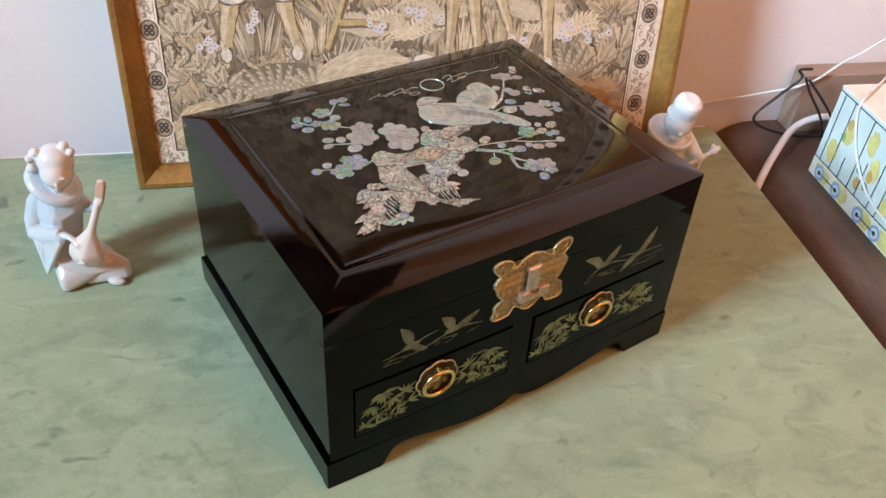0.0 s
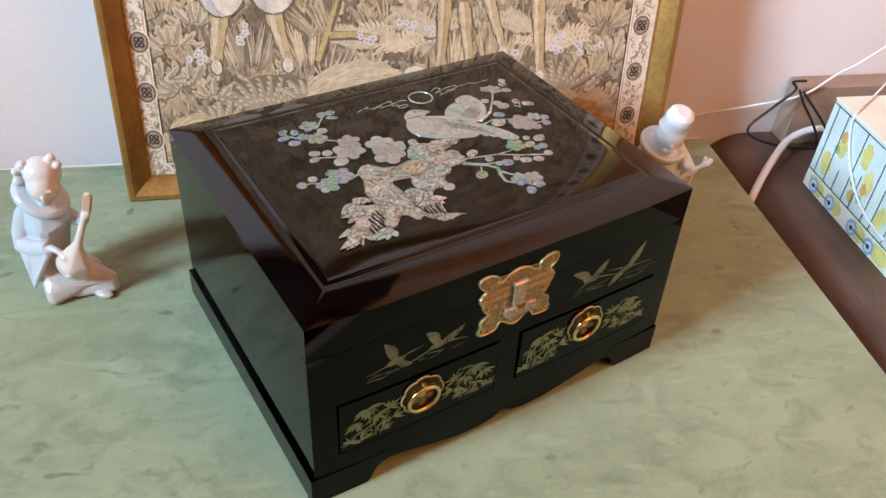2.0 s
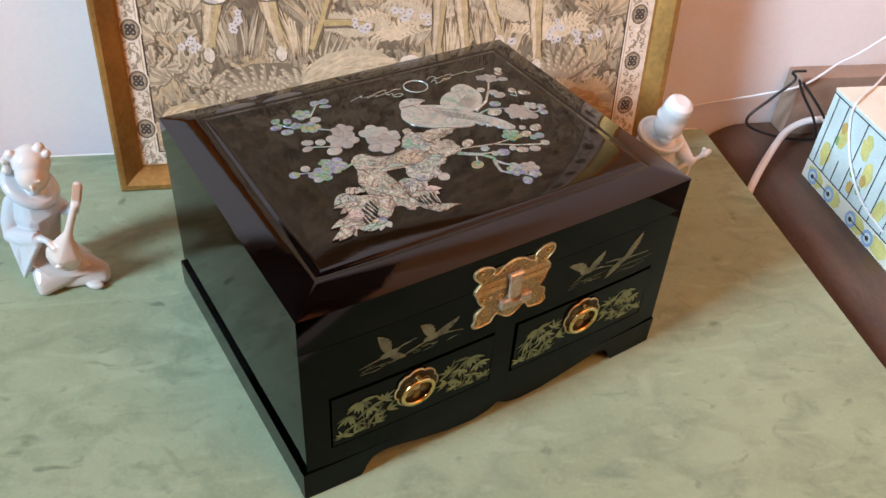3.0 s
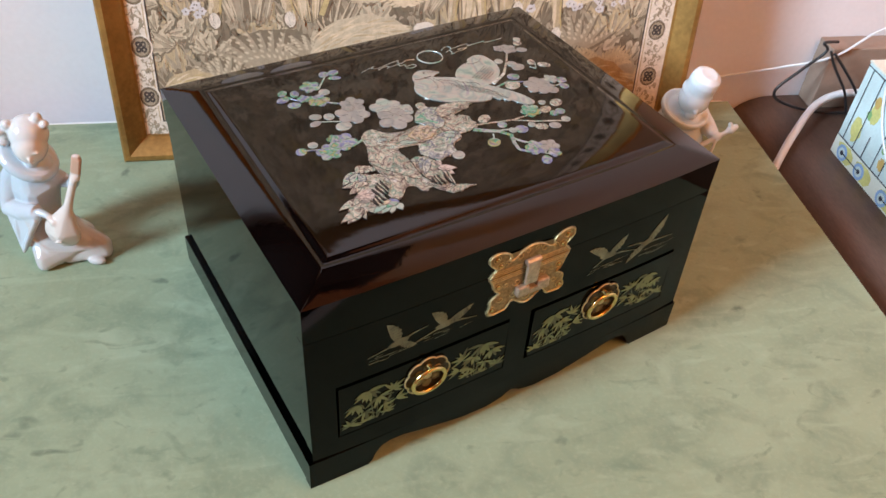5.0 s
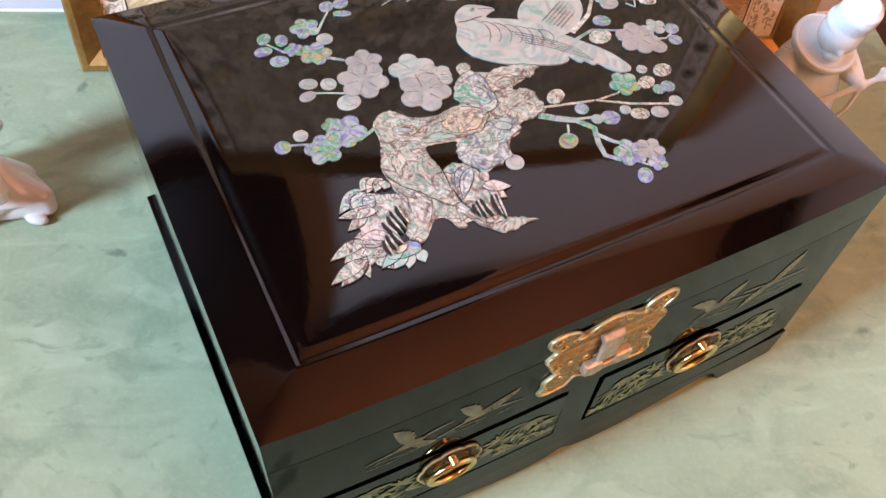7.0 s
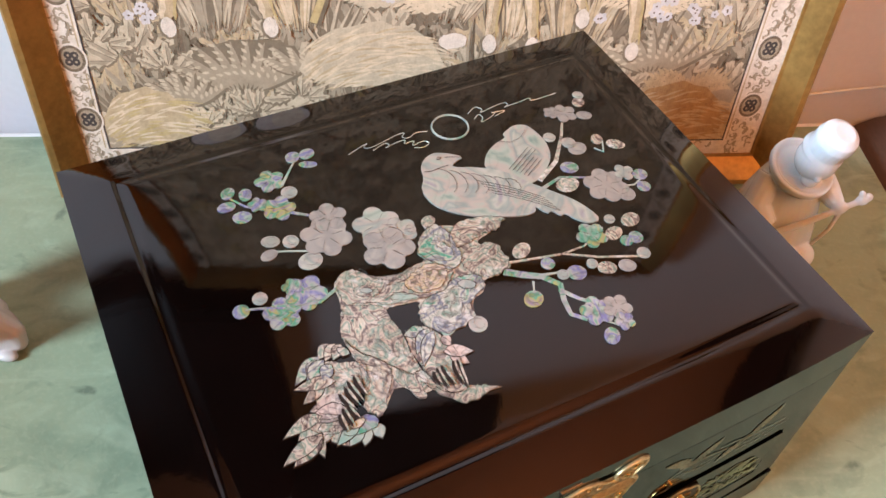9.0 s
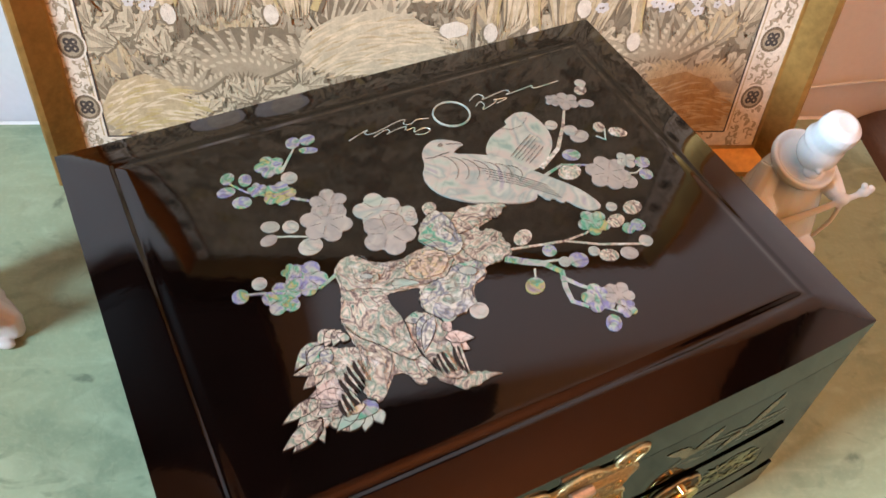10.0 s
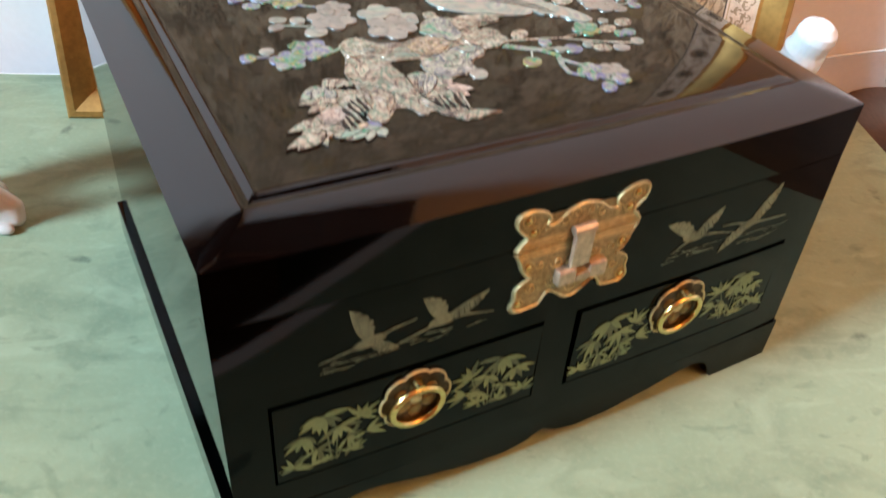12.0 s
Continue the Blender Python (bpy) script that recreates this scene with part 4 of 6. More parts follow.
for dx, drawer in ((79.5, drawers[0]), (215.5, drawers[1])):
    y0 = drawer_front(dx / 1000, 0.069)
    face = Matrix.Translation((dx / 1000, y0, 0.069)) @ Matrix.Rotation(radians(90), 4, "X")
    plate = part("pull_plate", lathe(bmesh.new(), [(0.0158, 0), (0.0164, 0.0006), (0.0158, 0.0011), (0.0146, 0.0008), (0.001, 0.0012)], 64, face, lambda a: 0.90 + 0.10 * abs(math.cos(4 * a)) ** 0.5), M_BLACKENED, drawer, "scalloped blackened brass backplate")
    bm = bmesh.new()
    tube(bm, [face @ Vector((q * math.cos(a), q * math.sin(a), 0.0011)) for a, q in ((2 * math.pi * k / 64, 0.0157 * (0.90 + 0.10 * abs(math.cos(4 * 2 * math.pi * k / 64)) ** 0.5)) for k in range(65))], 0.0006, 5, False)
    part("plate_rim", bm, M_DULL, drawer, "gold scalloped rim", 60)
    for k in range(6):
        a = 2 * math.pi * (k + 0.5) / 6
        bm = bmesh.new()
        ball(bm, face @ Vector((0.0066 * math.cos(a), 0.0066 * math.sin(a), 0.0010)), (0.0042, 0.0034, 0.0010), face.to_3x3().to_4x4() @ Matrix.Rotation(a, 4, "Z"), 10, 6)
        part("petal", bm, M_ROSE, drawer, "reddish brass petal", smooth=180)
    bm = ball(bmesh.new(), face @ Vector((0, 0, 0.0011)), 0.0030, Matrix.Diagonal((1, 0.5, 1, 1)), 12, 7)
    part("flower_heart", bm, M_DULL, drawer, smooth=180)
    bm = bmesh.new()
    tube(bm, [(dx / 1000, y0 - 0.0012, 0.0785), (dx / 1000, y0 - 0.0055, 0.0785)], [0.0026, 0.0022], 10)
    part("pull_post", bm, M_BRASS, drawer, "brass post", 60)
    bm = bmesh.new()
    R = 0.0112
    pts = [(dx / 1000 + R * math.sin(a), y0 - 0.0046 + 0.0022 * (1 - math.cos(a)) / 2, 0.0775 - R + R * math.cos(a)) for a in (2 * math.pi * k / 36 for k in range(37))]
    tube(bm, pts, 0.0016, 10, False)
    part("pull_ring", bm, M_BRASS, drawer, "polished brass ring pull", smooth=180)

UPPER = [(30, 0.8), (28, 4), (25, 6.5), (28.5, 9.5), (31.5, 13), (31.5, 17.5), (27, 19.5), (22, 18.8), (17.5, 16.5), (15.5, 13.2), (18, 11), (15, 9.8), (11.5, 11.5), (8, 14.8), (4, 16.2), (0, 17)]
LOWER = [(30, 0.8), (27.5, 4.5), (26.5, 9), (24, 13), (21, 14.8), (25, 16.5), (28.5, 19.5), (27.5, 24), (30, 28.5), (27, 32), (20.5, 31.5), (15.5, 31), (14, 27), (11.5, 24.5), (8, 27), (4, 30.5), (0, 32)]
CLX, CLZ = 0.1485, 0.1305


def half_plate(sign):
    side = UPPER if sign > 0 else LOWER
    half = [(x, sign * z) for x, z in side] + [(-x, sign * z) for x, z in side[::-1][1:]]
    return [half[0]] + chaikin(half, 2)[3:-9] + [half[-1]]


for sign, owner in ((1, lid), (-1, jewel)):
    bm = bmesh.new()
    sheet(bm, [(CLX + x / 1000, CLZ + z / 1000) for x, z in half_plate(sign)], lambda x, z: Vector((x, front(x, z) - 0.0011, z)), 0.008)
    thicken(bm, (0, 0.0012, 0))
    plate = part("clasp_plate", bm, M_AGED, owner, "shaped brass clasp plate with engraved ornament", smooth=30)
    bm = bmesh.new()
    rim_pts = half_plate(sign)
    tube(bm, [(CLX + 0.965 * x / 1000, front(CLX, CLZ + z / 1000) - 0.0012, CLZ + 0.965 * z / 1000) for x, z in rim_pts], 0.0007, 6)
    for z in (0.9, 2.6, 4.0):
        tube(bm, [(CLX - 0.028, front(CLX, CLZ) - 0.0012, CLZ + sign * z / 1000), (CLX + 0.028, front(CLX, CLZ) - 0.0012, CLZ + sign * z / 1000)], 0.00034, 6)
    for cx, cz, q in ((-17, 9, 2.2), (17, 9, 2.2), (-9, 10, 3.2), (9, 10, 3.2), (-3.5, 12.5, 2.4), (3.5, 12.5, 2.4)) + (((-20, 20, 2.6), (20, 20, 2.6), (-10, 19, 3.4), (10, 19, 3.4), (0, 25, 3.2)) if sign < 0 else ()):
        turn_ = 1 if cx > 0 else -1
        tube(bm, [(CLX + (cx + turn_ * q * (1 - a / 9) * math.cos(a)) / 1000, front(CLX, CLZ + sign * cz / 1000) - 0.0012, CLZ + sign * (cz + q * (1 - a / 9) * math.sin(a)) / 1000) for a in (0.5 * k for k in range(14))], 0.00040, 4)
    part("clasp_ornament", bm, M_DULL, owner, "raised brass rim and scrolls", 60)
    for x, z in ((-25.5, 26.5 if sign < 0 else 14.5), (25.5, 26.5 if sign < 0 else 14.5), (-22.5, 8.5), (22.5, 8.5)):
        c = Vector((CLX + x / 1000, front(CLX, CLZ + sign * z / 1000) - 0.0011, CLZ + sign * z / 1000))
        part("rivet", ball(bmesh.new(), c, (0.0015, 0.0010, 0.0015), u=10, v=6), M_BRASS, owner)
        part("rivet_ring", tube(bmesh.new(), [c + Vector((0.0026 * math.cos(a), -0.0001, 0.0026 * math.sin(a))) for a in (2 * math.pi * k / 16 for k in range(17))], 0.0003, 4, False), M_DULL, owner)
yc = front(CLX, CLZ) - 0.0012
bm = box(bmesh.new(), CLX - 0.0050, CLX + 0.0042, yc - 0.0042, yc - 0.0018, 0.1185, 0.1365, 0.0008)
tube(bm, [(CLX - 0.0055, yc - 0.0022, 0.1365), (CLX + 0.0045, yc - 0.0022, 0.1365)], 0.0021, 10)
part("hasp", bm, M_COPPER, lid, "plain copper-toned hasp")
bm = box(bmesh.new(), CLX - 0.0105, CLX - 0.0015, yc - 0.0052, yc - 0.0005, 0.1105, 0.1185, 0.0014)
box(bm, CLX + 0.0045, CLX + 0.0135, yc - 0.0052, yc - 0.0005, 0.1105, 0.1185, 0.0014)
box(bm, CLX - 0.0020, CLX + 0.0055, yc - 0.0048, yc - 0.0005, 0.1105, 0.1150, 0.0010)
part("catch", bm, M_COPPER, jewel, "polished copper-toned catch")

# ---- the woven picture ----
def woven(name, base, second, scale=150.0):
    base, second = (tuple(min(0.85, (1.08 if base[0] > 0.3 else 0.90) * c) for c in q) for q in (base, second))
    m = material(name, base, 0.95, vary=0.2, scale=scale, fine=700, second=second, mottle=0.6)
    n, l = m.node_tree.nodes, m.node_tree.links
    at = n.new("ShaderNodeTexCoord")
    hs = []
    for axis in ("X", "Z"):
        w = n.new("ShaderNodeTexWave")
        w.bands_direction = axis
        w.inputs["Scale"].default_value, w.inputs["Distortion"].default_value = 190, 3.0
        l.new(at.outputs["Object"], w.inputs["Vector"])
        hs.append(w)
    mul = n.new("ShaderNodeMath")
    mul.operation = "ADD"
    l.new(hs[0].outputs["Fac"], mul.inputs[0]), l.new(hs[1].outputs["Fac"], mul.inputs[1])
    bp = n.new("ShaderNodeBump")
    bp.inputs["Strength"].default_value, bp.inputs["Distance"].default_value = 0.14, 0.0004
    l.new(mul.outputs[0], bp.inputs["Height"]), l.new(bp.outputs[0], n["Principled BSDF"].inputs["Normal"])
    return m


W_PALE = woven("pale_grey_wool", (0.54, 0.445, 0.31), (0.40, 0.325, 0.22))
W_BLACK = woven("black_brown_wool", (0.075, 0.06, 0.05), (0.05, 0.04, 0.035))
W_DARK = woven("dark_brown_wool", (0.20, 0.15, 0.095), (0.15, 0.11, 0.07))
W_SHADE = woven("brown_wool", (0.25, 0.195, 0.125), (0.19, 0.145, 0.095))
W_GREY = woven("grey_brown_wool", (0.36, 0.29, 0.20), (0.28, 0.225, 0.15))
W_TAN = woven("tan_wool", (0.50, 0.385, 0.235), (0.36, 0.27, 0.155))
W_CREAM = woven("cream_wool", (0.64, 0.52, 0.36), (0.49, 0.39, 0.255))
W_GOLD = woven("golden_wool", (0.48, 0.37, 0.18), (0.38, 0.28, 0.12))
W_LAMPLIT = woven("lamplit_brown_wool", (0.40, 0.26, 0.12), (0.27, 0.165, 0.075))
W_WHITE = woven("white_wool", (0.68, 0.60, 0.50), (0.54, 0.46, 0.37))
W_BLUE = woven("pale_blue_wool", (0.58, 0.53, 0.50), (0.46, 0.43, 0.42))
for ob in picture.children:
    if ob.name.startswith("tapestry"):
        ob.data.materials[0] = W_GREY
BACK = 0.0154
depth_at = [0]


def woven_patches(name, outlines, mat, label=""):
    """Patches of one wool, each a little proud of what lies under it; outlines in millimetres of the picture."""
    bm = bmesh.new()
    for pts in outlines:
        depth_at[0] += 1
        y = BACK - 0.00000009 * depth_at[0]
        face = bm.faces.new([bm.verts.new((x / 1000, y, z / 1000)) for x, z in pts])
        bmesh.ops.triangulate(bm, faces=[face])
    ob = part(name, bm, mat, picture, label, smooth=None)
    return tagged(ob, kind="stuff") if len(outlines) > 1 else ob


def ragged_leaf(cx, cz, length, width, ang, rnd, lobes=4):
    c, s = math.cos(ang), math.sin(ang)
    side = []
    for k in range(lobes * 2 + 1):
        f = k / (lobes * 2)
        w = width / 2 * math.sin(math.pi * min(1, f * 0.92 + 0.06)) * (1.15 if k % 2 else 0.62)
        side.append((length * f + (length * 0.05 if k % 2 else 0), w * rnd.uniform(0.8, 1.15)))
    pts = side + [(x, -w * rnd.uniform(0.8, 1.15)) for x, w in side[::-1]]
    return [(cx + x * c - y * s, cz + x * s + y * c) for x, y in pts]


rnd = random.Random(21)
IN0, IN1, LOW, TOP = -113, 330, 34, 525


def inside(pts):
    return [(min(max(x, IN0), IN1), min(max(z, LOW), TOP)) for x, z in pts]


# foliage: rows of tufts from the far rows down to the ground, each leaf with a shaded edge and a half in shadow
def half_leaf(cx, cz, length, width, ang, rnd):
    c, s = math.cos(ang), math.sin(ang)
    pts = [(0, 0), (length * 0.3, width * 0.30), (length * 0.5, width * 0.22), (length * 0.75, width * 0.24), (length, 0), (length * 0.5, -0.2)]
    return [(cx + x * c - y * s, cz + x * s + y * c) for x, y in pts]


NEAR = ((W_GREY, W_SHADE, W_SHADE), (W_PALE, W_GREY, W_SHADE), (W_TAN, W_GREY, W_SHADE), (W_SHADE, W_DARK, W_DARK))
TONES = ((W_CREAM, W_PALE, W_GREY), (W_PALE, W_GREY, W_SHADE), (W_TAN, W_GREY, W_SHADE), (W_PALE, W_TAN, W_SHADE), (W_GREY, W_SHADE, W_DARK), (W_GOLD, W_TAN, W_SHADE))
ROWS = [516 - 12 * k for k in range(27)] + [192 - 11 * k for k in range(15)]
for row, z_row in enumerate(ROWS):
    tufts = {}
    for col in range(19):
        cx, cz = IN0 + 24 * (col + 0.5 * (row % 2)) + rnd.uniform(-9, 9), z_row + rnd.uniform(-7, 7)
        tone = rnd.choices(TONES, (7, 6, 4, 5, 4, 1))[0] if z_row > 195 else rnd.choices(NEAR, (6, 4, 2, 3))[0]
        dark, light, half = tufts.setdefault(tone, ([], [], []))
        aim, size, kind = rnd.uniform(0.9, 2.2), rnd.uniform(1.05, 1.8) * (1.0 if z_row > 195 else 1.35), rnd.random()
        count = rnd.randint(5, 8)
        for q in range(count):
            f = (q + 0.5) / count - 0.5
            if kind < 0.86:
                a = aim + 2.6 * f + rnd.uniform(-0.2, 0.2)
                px, pz, ln, wd = cx + 10 * f + rnd.uniform(-2, 2), cz - 8 * abs(f) + rnd.uniform(-3, 3), size * rnd.uniform(10, 17), size * rnd.uniform(4.6, 7.5)
                dark.append(inside(ragged_leaf(px - 0.5 * math.cos(a), pz - 0.8, ln + 1.0, wd + 1.5, a, rnd, 5)))
                light.append(inside(ragged_leaf(px, pz, ln, wd, a, rnd, 5)))
                half.append(inside(half_leaf(px, pz, ln * 0.9, wd if a > 1.57 else -wd, a, rnd)))
            else:
                a, ln = aim + 2.0 * f, size * rnd.uniform(15, 26)
                bend = -0.55 * f + rnd.uniform(-0.1, 0.1)
                dark.append(inside(leaf(cx + 6 * f + 0.6, cz - 1.0, ln, 3.4, a, bend, 5)))
                light.append(inside(leaf(cx + 6 * f, cz, ln, 2.1, a, bend, 5)))
    for (lit, mid, low), (dark, light, half) in tufts.items():
        woven_patches("woven_shading", dark, low)
        woven_patches("woven_foliage", light, lit)
        if half:
            woven_patches("woven_half_tone", half, mid)
# plants that can be told apart: leafy bushes, fans of scalloped blades, grasses
def bush(cx, cz, size, n, tone, spread=3.6, aim=1.57):
    dark, light, half, ribs = [], [], [], []
    for q in range(n):
        f = (q + 0.5) / n - 0.5
        a = aim + spread * f + rnd.uniform(-0.15, 0.15)
        px, pz = cx + size * 0.35 * math.cos(a) + rnd.uniform(-2, 2), cz + size * 0.30 * math.sin(a) + rnd.uniform(-2, 2)
        ln, wd = size * rnd.uniform(0.75, 1.05), size * rnd.uniform(0.36, 0.50)
        dark.append(inside(ragged_leaf(px + 0.8, pz - 1.2, ln + 1.6, wd + 2.4, a, rnd, 4)))
        light.append(inside(ragged_leaf(px, pz, ln, wd, a, rnd, 4)))
        half.append(inside(half_leaf(px, pz, ln * 0.9, wd if a > 1.57 else -wd, a, rnd)))
        ribs.append(inside(ribbon([(px, pz), (px + ln * 0.8 * math.cos(a), pz + ln * 0.8 * math.sin(a))], 0.7, 0.3)))
    for name, outs, mat in (("woven_shading", dark, tone[2]), ("woven_foliage", light, tone[0]), ("woven_half_tone", half, tone[1]), ("woven_rib", ribs, tone[2])):
        woven_patches(name, outs, mat)


def fan(cx, cz, w, h, n, tone):
    """Broad blades spread like a hand, each with a scalloped pale edge."""
    dark, light, edge = [], [], []
    for q in range(n):
        f = (q + 0.5) / n - 0.5
        a = 1.57 - 2.1 * f
        ln = math.hypot(w * math.cos(a), h * math.sin(a)) * rnd.uniform(0.85, 1.1)
        px, pz = cx + 0.5 * w * f, cz - 3 * abs(f)
        bend = -0.30 * f
        dark.append(inside(leaf(px + 1.0, pz - 1.0, ln + 1.5, 8.0, a, bend, 7)))
        light.append(inside(leaf(px, pz, ln, 6.0, a, bend, 7)))
        for k in range(5):
            t = 0.30 + 0.14 * k
            qx, qz = px + ln * t * math.cos(a) - bend * ln * t * t * math.sin(a), pz + ln * t * math.sin(a) + bend * ln * t * t * math.cos(a)
            edge.append(inside(leaf(qx, qz, 5.0, 2.4, a + 0.75, 0.1, 4)))
    woven_patches("woven_shading", dark, tone[2])
    woven_patches("woven_blade", light, tone[1])
    woven_patches("woven_blade", edge, tone[0])


def grass(cx, cz, w, h, n, lean, tones):
    for mat, count, width in ((W_SHADE, n, 3.0), (tones[1], n, 1.8), (tones[0], n // 2, 1.5)):
        outs = []
        for k in range(count):
            f = rnd.uniform(-0.5, 0.5)
            outs.append(inside(leaf(cx + w * f, cz + rnd.uniform(-4, 4), h * rnd.uniform(0.6, 1.1), width, 1.57 - 0.7 * f - lean, rnd.uniform(-0.15, 0.15), 5)))
        woven_patches("woven_grass", outs, mat)


SOFT, PALE, TAN = (W_PALE, W_GREY, W_SHADE), (W_CREAM, W_PALE, W_SHADE), (W_TAN, W_GREY, W_SHADE)
woven_patches("woven_ground", [inside(rough_edge([(-80, 96), (-40, 112), (0, 118), (24, 110), (20, 98), (-20, 92)], 1.5, 51))], W_SHADE)
woven_patches("woven_ground", [inside(rough_edge([(130, 60), (180, 100), (250, 104), (326, 90), (326, 40), (150, 40)], 1.5, 52))], W_GREY)
for cx, cz, size, n, tone, aim in ((-98, 168, 26, 8, TAN, 1.4), (-72, 158, 24, 8, SOFT, 1.5), (-96, 138, 24, 8, SOFT, 1.8), (-80, 122, 20, 7, TAN, 1.5), (-86, 100, 26, 9, SOFT, 1.6), (-104, 112, 18, 6, SOFT, 1.2),
                                (-62, 92, 18, 6, SOFT, 1.2), (-30, 62, 20, 8, SOFT, 1.6), (-8, 60, 18, 7, SOFT, 1.3), (-48, 46, 18, 7, PALE, 1.6), (20, 72, 18, 7, SOFT, 1.6),
                                (305, 152, 26, 9, TAN, 1.9), (316, 116, 28, 8, SOFT, 2.4), (296, 98, 26, 8, TAN, 2.2), (215, 96, 22, 8, SOFT, 1.6), (190, 72, 22, 8, TAN, 1.6), (240, 70, 24, 8, SOFT, 1.3), (150, 78, 22, 8, SOFT, 1.5)):
    bush(cx, cz, size, n, tone, 3.4, aim)
fan(-16, 80, 46, 36, 10, SOFT), fan(-58, 68, 30, 24, 7, SOFT), fan(22, 92, 26, 22, 6, SOFT), fan(262, 92, 40, 34, 8, SOFT), fan(212, 60, 40, 30, 8, TAN)
grass(-30, 124, 30, 44, 26, 0.0, (W_PALE, W_GREY)), grass(22, 124, 22, 50, 22, -0.05, (W_CREAM, W_TAN)), grass(40, 150, 24, 40, 20, -0.5, (W_TAN, W_GREY)), grass(158, 118, 30, 44, 26, 0.05, (W_CREAM, W_TAN)), grass(205, 116, 34, 48, 24, 0.1, (W_PALE, W_TAN)), grass(120, 130, 26, 36, 18, 0.3, (W_PALE, W_GREY))
# ferns: arching fronds with rows of narrow leaflets
for cx, cz, n, size, mat in ((104, 134, 7, 40, W_CREAM), (72, 138, 5, 30, W_PALE), (255, 132, 7, 36, W_CREAM), (226, 150, 5, 30, W_PALE), (135, 148, 5, 34, W_PALE), (290, 70, 6, 30, W_TAN)):
    outs, dark = [], []
    for k in range(n):
        a0 = math.pi * (0.12 + 0.76 * (k + 0.5) / n)
        pts = [(cx + size * f * math.cos(a0 - 0.9 * (f - 0.3) * (1 if a0 < 1.57 else -1)), cz + size * f * math.sin(a0) * (1 - 0.35 * f * f)) for f in (0.05 * q for q in range(21))]
        dark.append(inside(ribbon([(x + 0.8, z - 1.2) for x, z in pts], 6.5, 2.5)))
        outs.append(inside(ribbon(pts, 1.6, 0.7)))
        for (x, z), (x2, z2) in zip(pts[2::2], pts[3::2]):
            t = math.atan2(z2 - z, x2 - x)
            for sgn in (1, -1):
                outs.append(inside(leaf(x, z, 8.0, 2.8, t + sgn * 0.7, 0.1, 4)))
    woven_patches("woven_shading", dark, W_SHADE)
    woven_patches("woven_fern", outs, mat)

# the hay-like mounds; the rust one has lamp orange put into its wool
for cx, cz, w, h, mat, edge in ((70, 106, 54, 25, W_CREAM, W_PALE), (-82, 60, 34, 24, W_GOLD, W_TAN), (284, 58, 46, 28, W_LAMPLIT, W_LAMPLIT), (110, 72, 40, 18, W_CREAM, W_GREY)):
    woven_patches("woven_mound", [inside(rough_edge([(cx - w, cz - h), (cx - w * 0.7, cz + h * 0.5), (cx, cz + h), (cx + w * 0.7, cz + h * 0.6), (cx + w, cz - h)], 1.2, 31))], edge)
    outs = []
    for k in range(150):
        x, z = cx + rnd.uniform(-w, w) * 0.9, cz + rnd.uniform(-h, h * 0.6)
        z -= 0.5 * h * ((x - cx) / w) ** 2
        outs.append(inside(leaf(x, z, rnd.uniform(10, 22), 1.7, rnd.uniform(0.0, 0.5) - 0.5 * (x - cx) / w, -0.12, 4)))
    woven_patches("woven_hay", outs[::3], W_TAN)
    woven_patches("woven_hay", outs[1::3], mat)
    woven_patches("woven_hay", outs[2::3], W_CREAM if mat is not W_LAMPLIT else W_TAN)

# upright shapes with pale ends, cut off by the top of the view; plain bands
for x0, x1, z0, z1, w in ((-50, -58, 178, 130, 17), (-6, 5, 178, 130, 15), (149, 146, 186, 118, 13), (166, 175, 180, 116, 12), (188, 206, 186, 136, 11), (236, 244, 186, 112, 13)):
    band = [(x0 + (x1 - x0) * f, z0 + (z1 - z0) * f) for f in (0, 0.3, 0.6, 1.0)]
    woven_patches("woven_shading", [rough_edge(ribbon(band, w + 2.4, w * 0.5 + 2.4), 0.8, 14)], W_DARK)
    woven_patches("woven_band", [rough_edge(ribbon(band, w, w * 0.5), 0.8, 15)], W_TAN)
    woven_patches("woven_band", [rough_edge(ribbon([(x - w * 0.16, z) for x, z in band], w * 0.4, w * 0.2), 0.8, 16)], W_CREAM)
    woven_patches("woven_band", [rough_edge(ribbon([(x + w * 0.30, z) for x, z in band], w * 0.2, w * 0.1), 0.6, 17)], W_GOLD)
    woven_patches("woven_shading", [rough_edge(oval(x1 - 0.4, z1 - 6, 5.8, 8.0, 0.15, 9), 0.5, 4, 1)], W_SHADE)
    woven_patches("woven_patch", [rough_edge(oval(x1 + 0.3, z1 - 5, 5.0, 7.2, 0.15, 9), 0.5, 3, 1)], W_WHITE)
for x, z, rx, rz in ((-48, 192, 19, 22), (-4, 194, 19, 22)):
    woven_patches("woven_shading", [rough_edge(oval(x, z, rx + 1.6, rz + 1.6), 0.7, 5, 1)], W_DARK)
    woven_patches("woven_patch", [oval(x, z, rx, rz)], W_BLUE)
    woven_patches("woven_patch", [oval(x + 4, z, rx * 0.6, rz * 0.95)], W_WHITE)
woven_patches("woven_patch", [rough_edge(oval(122, 115, 10, 6, 0.1, 9), 0.7, 7, 1)], W_WHITE)
# branch-like bars
for pts, w in ([(32, 128), (42, 154), (52, 186)], 5), ([(44, 152), (64, 152), (88, 148)], 6):
    woven_patches("woven_shading", [ribbon([(x + 1, z - 1) for x, z in pts], w + 3, w + 1)], W_DARK)
    woven_patches("woven_branch", [ribbon(pts, w, w * 0.7)], W_GOLD)
